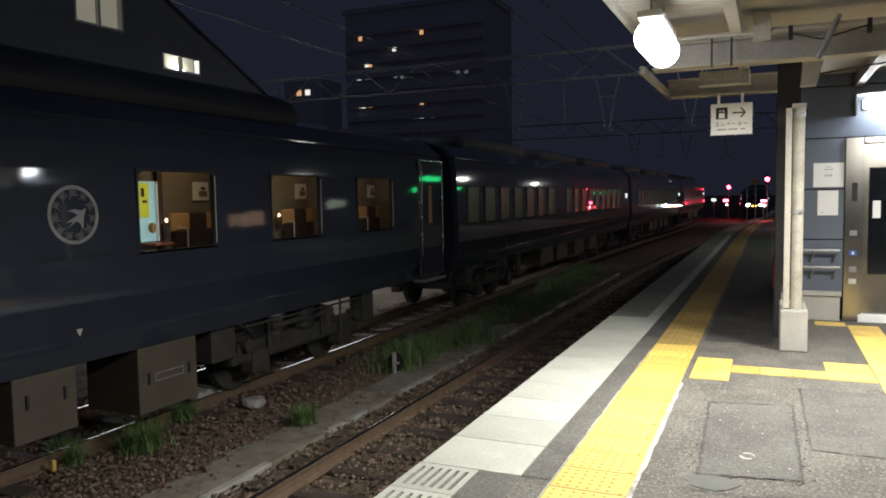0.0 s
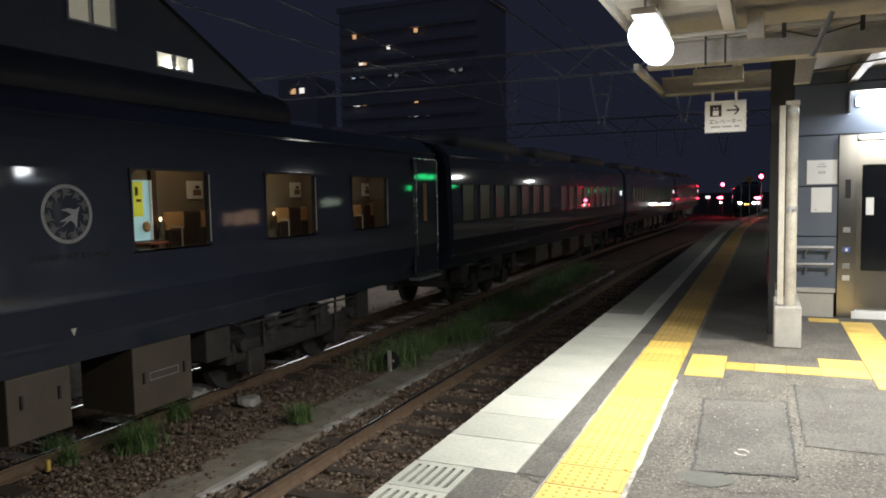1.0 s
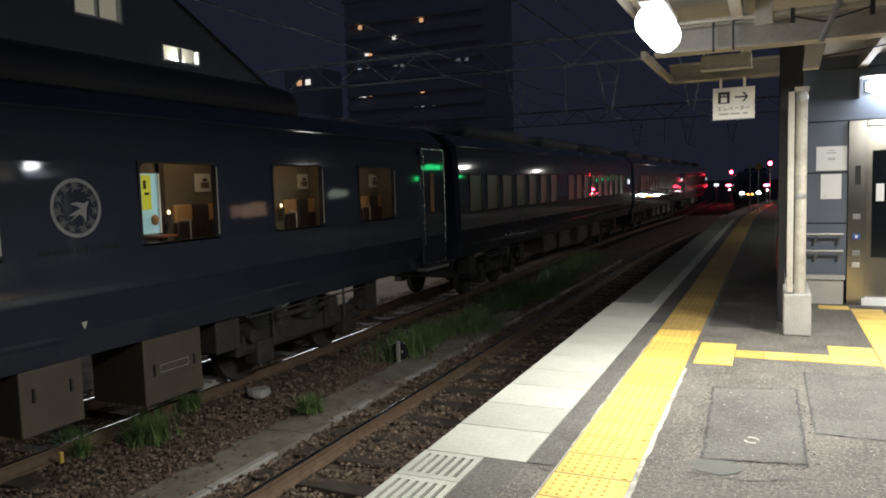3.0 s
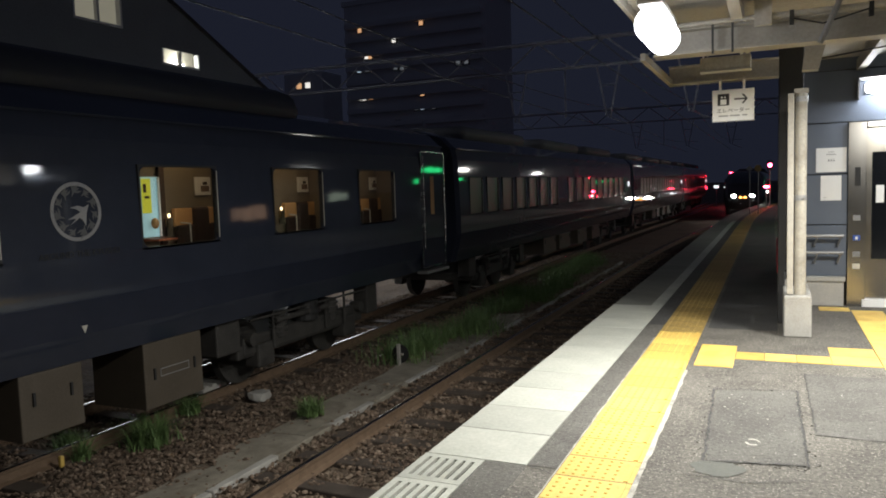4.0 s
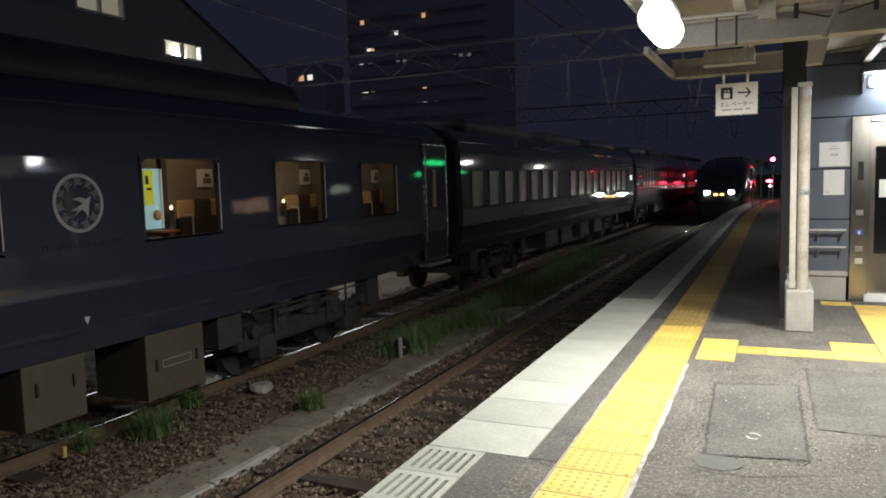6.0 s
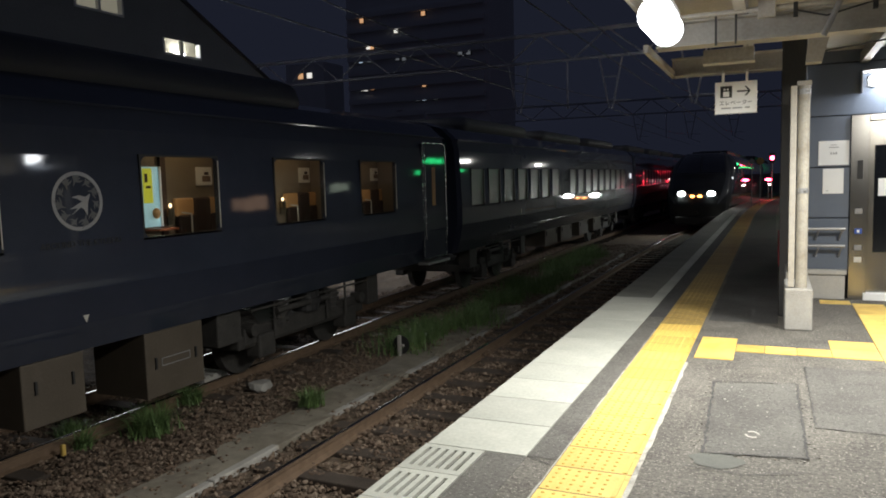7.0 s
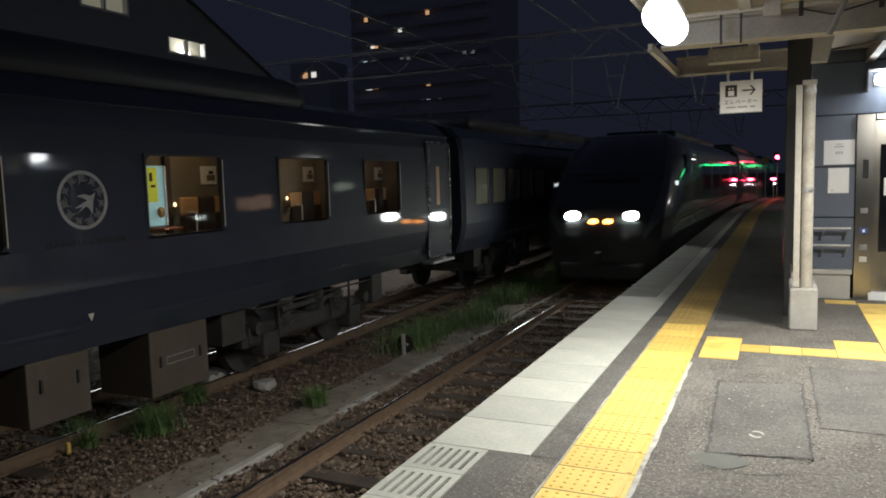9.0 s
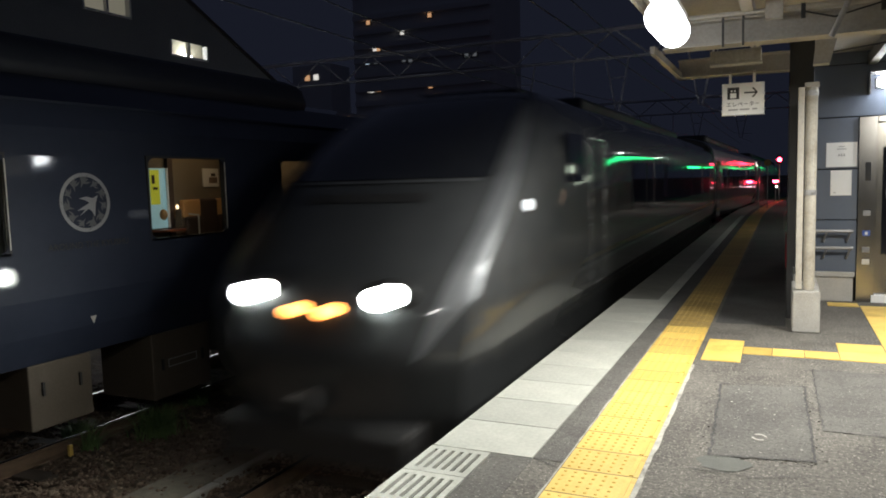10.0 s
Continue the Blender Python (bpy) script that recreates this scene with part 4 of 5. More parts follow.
def build_parked_train():
    wins = [(1.18, 2.28), (2.90, 4.00), (5.52, 6.62), (7.68, 8.78), (9.81, 10.93)]
    car = parked_car(-7.3, 13.15, wins, 1.02, 1.83, "dark metallic sleeper-style express car with lit warm windows", False)
    door_leaf(car, 12.0, 12.95)
    underfloor(car, 4.18, 4.82, -0.57)
    b2 = underfloor(car, 5.56, 6.40, -0.68)
    part("number_plate_frame", ring(bmesh.new(), 5.78, 6.18, -0.36, -0.29, 1.301, 1.306, 0.008), EMBLEM, b2)
    underfloor(car, 2.2, 3.3, -0.55)
    # round bird emblem
    e = part("emblem", bmesh.new(), EMBLEM, car, "grey ring emblem with flying swallow")
    bm = bmesh.new()
    N = 48
    cy, cz, X = 4.765, 1.415, 1.456
    for ro, ri_ in ((0.268, 0.234),):
        a = [bm.verts.new((X, cy + ro * math.cos(6.2832 * k / N), cz + ro * math.sin(6.2832 * k / N))) for k in range(N)]
        b = [bm.verts.new((X, cy + ri_ * math.cos(6.2832 * k / N), cz + ri_ * math.sin(6.2832 * k / N))) for k in range(N)]
        for k in range(N):
            bm.faces.new((a[k], a[(k + 1) % N], b[(k + 1) % N], b[k]))

    def blade(points):
        bm.faces.new([bm.verts.new((X, cy + py * 0.265, cz + pz * 0.265)) for py, pz in points])

    # body and raised wing, then the long forked tail feathers
    blade([(0.52, 0.24), (0.40, -0.06), (0.34, -0.52), (0.22, -0.30), (0.10, -0.22), (0.16, -0.02)])
    blade([(0.52, 0.24), (0.30, 0.14), (0.05, 0.20), (-0.26, 0.14), (-0.02, 0.08), (0.16, -0.02)])
    blade([(0.16, -0.02), (0.10, -0.22), (-0.30, -0.47), (-0.04, -0.24), (-0.36, -0.27), (-0.02, -0.10)])

    for v in bm.verts:
        v.co.x -= 0.0268 * (v.co.z - 1.02)
    bm.to_mesh(e.data)
    bm.clear()
    swallow = [(0.45, 0.28), (0.30, -0.05), (0.28, -0.45), (0.12, -0.33), (-0.42, -0.38), (-0.10, -0.18), (-0.30, -0.10), (0.0, -0.02), (-0.42, 0.10), (-0.10, 0.16), (0.18, 0.06)]
    for k in range(11):
        a0, r0, sc = radians(20 + 32.7 * k), 0.70, (0.50, 0.42, 0.55)[k % 3]
        ca, sa = math.cos(a0 + 1.9), math.sin(a0 + 1.9)
        one = bmesh.new()
        one.faces.new([one.verts.new((X, cy + 0.265 * (r0 * math.cos(a0) + sc * (px * ca - pz * sa)), cz + 0.265 * (r0 * math.sin(a0) + sc * (px * sa + pz * ca)))) for px, pz in swallow])
        for v in one.verts:
            v.co.x -= 0.0268 * (v.co.z - 1.02)
        part("swallow", one, EMBLEM_DIM, e, "dim grey swallow")
    bm.free()
    t = text("AROUND THE KYUSHU", 0.082, pose(1.456, 4.78, 1.005, 90, 0, 90), INK, car)
    bm = bmesh.new()
    bm.faces.new([bm.verts.new((1.402, 4.80 + a, 0.335 + b)) for a, b in ((-0.035, 0.03), (0.035, 0.03), (0, -0.045))])
    part("jacking_mark", bm, WHITE_PAINT, car, "small white triangle")
    # cabin behind the windows
    cab = part("cabin", B(0.50, 0.55, -7.0, 12.0, 0.1, 2.4), INNER, car, "brown panelled cabin wall")
    part("cabin_floor", B(0.56, 1.30, -7.0, 12.0, 0.10, 0.14), SEAT_DARK, cab)
    part("cabin_ceiling", B(0.56, 1.30, -7.0, 12.0, 2.28, 2.33), INNER, cab)
    part("partition", B(0.56, 1.30, 11.9, 11.95, 0.14, 2.28), INNER, cab)
    for y in (5.05, 7.62, 9.76):
        part("partition", B(0.56, 0.80, y, y + 0.03, 0.14, 2.28), INNER, cab)
    part("corridor_panel", B(0.556, 0.575, 6.36, 6.64, 1.06, 1.76), PALE_BLUE, cab, "pale blue lit corridor panel")
    part("poster", B(0.577, 0.582, 6.36, 6.50, 1.34, 1.74), POSTER, cab, "yellow poster, corridor light put in as glow")
    part("poster_print", B(0.583, 0.585, 6.385, 6.43, 1.58, 1.68), SEAT_DARK, cab)
    part("poster_print", B(0.583, 0.585, 6.40, 6.47, 1.51, 1.54), SEAT_DARK, cab)
    part("corridor_rail", rod(bmesh.new(), (0.60, 6.60, 1.06), (0.60, 6.60, 1.76), 0.016, 10), PAPER, cab, "pale upright rail")
    part("flower_vase", ball(bmesh.new(), (0.66, 6.46, 1.22), 0.045, 1, 1, 1.4), SEAT, cab, "small brown vase", smooth_faces=True)
    part("table_top", B(0.56, 0.80, 6.36, 6.66, 1.02, 1.045), TABLE, cab, "red-brown table")
    part("cabin_post", B(0.556, 0.60, 6.62, 6.70, 0.14, 2.28), SEAT_DARK, cab)
    for k in range(3):
        o = 2.20 * k
        p = part("picture", B(0.556, 0.57, 7.24 + o, 7.52 + o, 1.53, 1.76), PICTURE, cab, "small framed picture")
        part("picture_print", B(0.571, 0.573, 7.34 + o, 7.49 + o, 1.575, 1.65), RUST, p)
        part("picture_print", B(0.571, 0.573, 7.38 + o, 7.46 + o, 1.66, 1.70), SEAT_DARK, p)
        for a, b in ((6.80, 7.10), (7.36, 7.66)):
            s = part("seat", B(0.57, 0.64, a + o, b + o, 1.16, 1.38, bevel=0.02), SEAT, cab, "tan leather headrest")
            part("seat_back", B(0.60, 0.66, a + o + 0.03, b + o + 0.22, 0.14, 1.18, bevel=0.03), SEAT_DARK, s)
        part("seat_wing", B(0.58, 0.67, 7.09 + o, 7.37 + o, 0.14, 1.385, bevel=0.03), SEAT_DARK, cab, "dark seat side")
        l = part("table_lamp", rod(bmesh.new(), (0.66, 6.68 + o, 1.08), (0.66, 6.68 + o, 1.27), 0.045, 12), GLASS, cab, "small glass table lamp")
        part("bulb", ball(bmesh.new(), (0.66, 6.68 + o, 1.30), 0.018, 1, 1, 1.5), WARM_LIT, l, "glowing warm bulb", smooth_faces=True)
        bm = rod(bmesh.new(), (0.72, 6.96 + o, 0.5), (0.72, 6.96 + o, 1.19), 0.010, 8)
        rod(bm, (0.72, 6.96 + o, 1.19), (0.68, 6.84 + o, 1.21), 0.010, 8)
        part("grab_rail", bm, PICTURE, cab, "pale grab rail")
    for y, p in ((6.9, 2.6), (9.05, 2.2), (11.2, 1.3)):
        lamp("cabin_light", "AREA", pose(PARK_X + 1.12, y, 2.2, 0, 28, 0), p, (1.0, 0.70, 0.42), 0.35)
    # following cars
    y = 13.65
    for k in range(3):
        if k == 0:
            ws = [(14.32 + 1.025 * i, 15.02 + 1.025 * i) for i in range(7)] + [(22.48 + 1.04 * i, 23.18 + 1.04 * i) for i in range(9)]
        else:
            ws = [(y + 2.0 + 0.95 * i, y + 2.66 + 0.95 * i) for i in range(17)]
        c = parked_car(y, y + 20.1, ws, 0.97, 1.72, "dark metallic express car with pale narrow windows", True)
        for a in (6.5, 8.2, 10.5, 12.6):
            underfloor(c, y + a, y + a + 1.3, -0.45, "grey underfloor equipment box")
        y += 20.55
    for yy in (13.15, 33.75, 54.3):
        g = part("gangway", B(-0.55, 0.55, yy + 0.02, yy + 0.48, 0.1, 2.3), RUBBER, car)


# ---------------------------------------------------------------- passing train
NOSE = [(-0.02, 0.25, 1.00), (-0.14, 0.65, 1.16), (-0.18, 1.15, 1.22), (-0.08, 1.55, 1.26), (0.12, 1.82, 1.27), (0.5, 2.15, 1.27), (0.92, 2.50, 1.25), (1.35, 2.79, 1.21),
        (1.85, 3.09, 1.13), (2.40, 3.36, 1.02), (2.9, 3.50, 0.85), (3.5, 3.56, 0.62)]


def half_width(z):
    return float(np.interp(z, [0.2, 0.9, 1.3, 1.6, 2.9, 3.15, 3.35, 3.5, 3.6], [1.28, 1.33, 1.41, 1.45, 1.44, 1.37, 1.20, 0.85, 0.55]))


def face_point(u, v, out=0.0):
    """A point of the slanting front: u across from -1 to 1, v along the profile."""
    i = min(int(v), len(NOSE) - 2)
    a, b, q = NOSE[i], NOSE[i + 1], v - min(int(v), len(NOSE) - 2)
    y, z, w = (a[k] + (b[k] - a[k]) * q for k in range(3))
    ty, tz = b[0] - a[0], b[1] - a[1]
    n = math.hypot(ty, tz)
    return Vector((u * w, y + 0.34 * abs(u) ** 2.6 - out * tz / n, z + out * ty / n))


def face_patch(u0, u1, v0, v1, out, nu=12, nv=10):
    bm = bmesh.new()
    g = [[bm.verts.new(face_point(u0 + (u1 - u0) * i / nu, v0 + (v1 - v0) * j / nv, out)) for i in range(nu + 1)] for j in range(nv + 1)]
    for a, b in zip(g, g[1:]):
        for i in range(nu):
            bm.faces.new((a[i], a[i + 1], b[i + 1], b[i]))
    return bm


def lens(c, rx, ry, rz, power=0.75):
    """A rounded-box lens."""
    bm = ball(bmesh.new(), (0, 0, 0), 1.0, u=20, v=12)
    for v in bm.verts:
        v.co = Vector([math.copysign(abs(q) ** power, q) for q in v.co])
        v.co = Vector((c[0] + v.co.x * rx, c[1] + v.co.y * ry, c[2] + v.co.z * rz))
    return bm


def lead_car():
    car = thing("train_car", "dark grey express train lead car, headlamps lit", "train car", (0, 0, 0), "passing train")
    bm = face_patch(-1, 1, 0, len(NOSE) - 1, 0.0, 20, 44)
    part("nose", bm, BODY_LEAD, car, "sloping dark metallic nose", smooth_faces=True)
    # flanks: from the edge of the front round to the long side
    bm = bmesh.new()
    n = 44
    for s in (-1, 1):
        g = []
        for j in range(n + 1):
            e = face_point(s, (len(NOSE) - 1) * j / n)
            W = s * half_width(e.z)
            row = [e, Vector((e.x + (W - e.x) * 0.45, e.y + 0.16, e.z)), Vector((e.x + (W - e.x) * 0.8, e.y + 0.5, e.z)), Vector((W, e.y + 1.2, e.z)), Vector((W, 5.2, e.z)), Vector((W, 20.0, e.z))]
            g.append([bm.verts.new(p) for p in row])
        for a, b in zip(g, g[1:]):
            for i in range(5):
                bm.faces.new((a[i], a[i + 1], b[i + 1], b[i]))
    part("flank", bm, BODY_LEAD, car, smooth_faces=True)
    part("roof", B(-0.64, 0.64, 3.3, 20.0, 3.45, 3.585, bevel=0.03), ROOF, car)
    part("rear_wall", B(-1.3, 1.3, 19.95, 20.0, 0.9, 3.4), RUBBER, car)
    part("roof_gear", B(-0.7, 0.7, 6.0, 17.0, 3.5, 3.72, bevel=0.06), ROOF, car)
    part("windscreen", face_patch(-0.86, 0.86, 6.15, 9.15, 0.012), BLACK_GLASS, car, "dark wrapped windscreen", smooth_faces=True)
    part("windscreen_trim", face_patch(-0.93, 0.93, 9.16, 9.42, 0.014, 12, 2), TRIM, car, "pale trim over the windscreen")
    part("cowl_line", face_patch(-0.8, 0.8, 6.02, 6.10, 0.014, 12, 2), TRIM, car, "pale line under the windscreen")
    part("bonnet_vent", face_patch(-0.5, 0.5, 5.55, 5.75, 0.012, 8, 2), RUBBER, car, "dark slot below the windscreen")
    for s in (-1, 1):
        # bright strip on the front edge
        bm = bmesh.new()
        pts = []
        for j in range(41):
            v = 2.0 + 8.0 * j / 40
            e = face_point(s, v)
            W = s * half_width(e.z)
            side = Vector((e.x + (W - e.x) * 0.45, e.y + 0.16, e.z))
            a = np.interp(v, [2, 3, 4, 5, 6, 10], [0.72, 0.80, 0.84, 0.88, 0.90, 0.90])
            c = np.interp(v, [2, 3, 4, 5, 6, 7, 8, 10], [0.75, 0.97, 1.15, 1.35, 1.35, 1.1, 1.0, 1.0])
            row = []
            for k in range(6):
                q = float(a + (c - a) * k / 5)
                p = face_point(s * q, v, 0.007) if q <= 1 else e.lerp(side, q - 1) + Vector((s * 0.007, -0.003, 0))
                row.append(bm.verts.new(p))
            pts.append(row)
        for a, b in zip(pts, pts[1:]):
            for i in range(5):
                bm.faces.new((a[i], a[i + 1], b[i + 1], b[i]))
        part("edge_strip", bm, TRIM, car, "bright metal edge strip", smooth_faces=True)
        x = s * 1.447
        w = part("cab_window", B(min(x, x + s * 0.008), max(x, x + s * 0.008), 2.35, 3.05, 2.48, 2.98, bevel=0.003), BLACK_GLASS, car)
        part("cab_door", ring(bmesh.new(), 3.4, 4.1, 1.3, 2.95, min(x, x + s * 0.006), max(x, x + s * 0.006), 0.02), SILVER, car)
        c = face_point(s * 0.50, 3.25, 0.02)
        h = part("headlamp_bowl", ball(bmesh.new(), (c.x, c.y + 0.02, c.z), 0.20, 1.25, 0.35, 0.72), RUBBER, car, smooth_faces=True)
        part("headlamp", lens((c.x, c.y - 0.02, c.z), 0.148, 0.05, 0.09), HEAD, h, "glowing white headlamp", smooth_faces=True)
        c = face_point(s * 0.125, 2.9, 0.02)
        part("amber_lamp", lens((c.x, c.y, c.z), 0.098, 0.04, 0.05), AMBER, car, "glowing amber lamp", smooth_faces=True)
        part("marker_lamp", ball(bmesh.new(), (s * 1.38, 1.30, 2.29), 0.055, 0.6, 1.1, 1.0), WHITE_DIM, car, "small lit marker lamp", smooth_faces=True)
        part("side_window", B(min(x, x + s * 0.006), max(x, x + s * 0.006), 6.0, 18.6, 2.02, 2.72), BLACK_GLASS, car, "long dark window band")
    bm = B(-0.9, 0.9, -0.24, 0.1, 0.28, 0.62, bevel=0.05)
    part("snow_plough", bm, RUBBER, car, "dark lower skirt")
    bm = rod(bmesh.new(), (0, -0.28, 0.78), (0, 0.0, 0.78), 0.10, 14)
    box(bm, -0.10, 0.10, -0.32, -0.26, 0.68, 0.88, bevel=0.02)
    part("coupler", bm, DARK, car, "dull steel coupler")
    for y in (3.6, 16.2):
        train_bogie(car, y)
    return car


def train_bogie(car, y):
    b = part("bogie", B(-1.05, 1.05, y - 1.5, y + 1.5, 0.42, 0.60, bevel=0.03), GEAR, car)
    for s in (-1, 1):
        for dy in (-1.05, 1.05):
            part("wheel", rod(bmesh.new(), (s * 0.54, y + dy, 0.425), (s * 0.66, y + dy, 0.425), 0.425, 24), GEAR, b)
        part("side_frame", B(s * 1.0 - 0.07, s * 1.0 + 0.07, y - 1.4, y + 1.4, 0.42, 0.68, bevel=0.03), GEAR, b)


def trailing_car():
    car = thing("train_car", "dark grey express train carriage with dark windows", "train car", (0, 0, 0), "passing train")
    bm = shell(0.0, 19.7, 1.02, 1.83, [])
    bmesh.ops.translate(bm, verts=bm.verts[:], vec=(0, 0, 1.0))
    part("body", bm, BODY_GREY, car)
    for s in (-1, 1):
        x = s * 1.447
        for k in range(8):
            part("window", B(min(x, x + s * 0.006), max(x, x + s * 0.006), 2.6 + 1.9 * k, 4.2 + 1.9 * k, 2.02, 2.72), BLACK_GLASS, car)
        for y in (0.6, 18.2):
            part("door", B(min(x, x + s * 0.004), max(x, x + s * 0.004), y, y + 0.9, 1.1, 3.0, bevel=0.001), BODY, car)
    part("roof_gear", B(-0.8, 0.8, 3.0, 16.0, 3.62, 3.95, bevel=0.1), ROOF, car)
    for y in (3.2, 16.5):
        train_bogie(car, y)
    part("gangway", B(-0.5, 0.5, -0.45, 0.02, 1.1, 3.3), RUBBER, car)
    return car


# ---------------------------------------------------------------- far things
def build_signals():
    for x, y, z, base, r, lab in ((-0.17, 50, 2.30, drop(50), 0.12, "red railway signal on slim platform mast"), (-4.55, 95, 2.15, -1.64, 0.19, "red railway signal beside the far track")):
        s = thing("railway_signal", lab, "signal", (x, y, base), "red signals")
        part("mast", rod(bmesh.new(), (0, 0.05, 0), (0, 0.05, z - base + 0.3), 0.035, 10), GALV, s)
        bm = bmesh.new()
        bmesh.ops.create_cone(bm, cap_ends=False, segments=20, radius1=r * 1.25, radius2=r * 1.25, depth=0.34, matrix=pose(0, -0.20, z - base, 90, 0, 0))
        part("visor", bm, RUBBER, s, "black tube visor")
        part("head", B(-0.16, 0.16, -0.05, 0.05, z - base - 0.3, z - base + 0.3, bevel=0.04), RUBBER, s)
        part("lens", ball(bmesh.new(), (0, -0.07, z - base), r, 1, 0.5, 1), RED_LIT, s, "glowing red lens", smooth_faces=True)
    for x, y, z, base, r, lab in ((-4.70, 92, 0.62, -1.64, 0.13, "low red and white ground signal between tracks"), (-0.37, 50, 0.98, drop(50), 0.075, "low red and white repeater signal on platform")):
        s = thing("shunting_signal", lab, "signal", (x, y, base), "low signals")
        z0 = z - base
        part("mast", rod(bmesh.new(), (0, 0.05, 0), (0, 0.05, z0), 0.03, 8), GALV, s)
        part("lens", ball(bmesh.new(), (0, 0, z0), r, 2.4, 0.5, 0.9), RED_LIT, s, "glowing red lamps", smooth_faces=True)
        part("lower_lens", ball(bmesh.new(), (r * 0.8, 0, z0 - r * 4), r * 0.6), WHITE_LIT, s, "glowing white lamp", smooth_faces=True)
    d = thing("diamond_sign", "grey diamond track sign on thin post", "sign", (-0.95, 36, drop(36)))
    part("post", rod(bmesh.new(), (0, 0, 0), (0, 0, 2.0), 0.02, 8), GALV, d)
    bm = B(-0.10, 0.10, -0.03, -0.021, -0.10, 0.10)
    bmesh.ops.transform(bm, matrix=pose(0, 0, 2.02, 0, 45, 0), verts=bm.verts[:])
    part("plate", bm, EMBLEM, d)
    o = thing("round_sign", "dull orange round plate on thin post", "sign", (-0.60, 36, drop(36)))
    part("post", rod(bmesh.new(), (0, 0, 0), (0, 0, 2.0), 0.02, 8), GALV, o)
    part("plate", rod(bmesh.new(), (0, -0.03, 2.02), (0, -0.02, 2.02), 0.15, 20), YELLOW_OLD, o)
    w = thing("trackside_lamp", "small white lit lamp box by far tracks", "lamp", (-5.9, 90, -1.64))
    part("post", rod(bmesh.new(), (0, 0.1, 0), (0, 0.1, 2.2), 0.05, 8), GALV, w)
    part("lamp_box", B(-0.25, 0.25, -0.05, 0.05, 2.2, 2.5, bevel=0.02), WHITE_DIM, w, "glowing white box")
    # green lit boards further along the platform; the second, unseen, is added for far cars' reflections
    for x, y, z, w in ((1.55, 29.0, 2.32, 1.12), (2.4, 68.0, 2.18, 1.2)):
        g = thing("platform_sign", "dark platform board with glowing green characters", "sign", (x, y, z), "green platform signs")
        part("case", B(-w - 0.05, w + 0.05, 0.0, 0.1, -0.19, 0.19, bevel=0.01), RUBBER, g)
        rng = random.Random(int(y))
        at = -w
        while at < w - 0.1:
            n = rng.uniform(0.14, 0.42)
            part("printed_line", B(at, min(at + n, w), -0.014, -0.001, -0.14 + rng.uniform(0, 0.10), 0.14 - rng.uniform(0, 0.12)), GREEN_LIT, g, "glowing green bar")
            at += n + rng.uniform(0.03, 0.08)
        for sx in (-0.7, 0.7):
            part("post", rod(bmesh.new(), (sx * w, 0.05, drop(y) - z), (sx * w, 0.05, -0.15), 0.03, 8), GALV, g)
    # Glowing panels hidden behind the lift, added for the blobs mirrored in the train.
    for x, y, z, w, h, mt, lab in ((2.0, 16.8, 1.18, 0.62, 0.46, PANEL_WARM, "lit beige panel on two legs, added for its reflection"), (2.0, 21.6, 1.62, 0.36, 0.3, PANEL_PALE, "small lit pale panel on two legs, added for its reflection")):
        a = thing("advertising_panel", lab, "panel", (x, y, 0), "platform panels")
        part("case", B(-w - 0.04, w + 0.04, 0.0, 0.12, z - 0.04, z + h + 0.04, bevel=0.01), GALV, a)
        rng = random.Random(int(y))
        at = -w
        while at < w - 0.05:
            n = min(rng.uniform(0.10, 0.34), w - at)
            part("picture_print", B(at, at + n, -0.012, -0.001, z + rng.uniform(0, 0.2) * h, z + h - rng.uniform(0, 0.2) * h), mt, a)
            at += n + rng.uniform(0.01, 0.05)
        for sx in (-0.8, 0.8):
            part("leg", B(sx * w - 0.025, sx * w + 0.025, 0.03, 0.09, 0, z - 0.04), GALV, a)
    for x, y, z in FAR_LAMPS:
        p = thing("platform_lamp", "lit tube lamp on a slim platform post", "platform lamp", (x, y, drop(y)), "platform lamp posts")
        h = z - drop(y)
        part("post", rod(bmesh.new(), (0.5, 0, 0), (0.5, 0, h + 0.1), 0.045, 12), GALV, p)
        part("arm", B(-0.06, 0.5, -0.03, 0.03, h + 0.05, h + 0.09), GALV, p)
        part("tube", rod(bmesh.new(), (0, -0.55, h), (0, 0.55, h), 0.022, 12), FAR_TUBE, p, "glowing white tube")


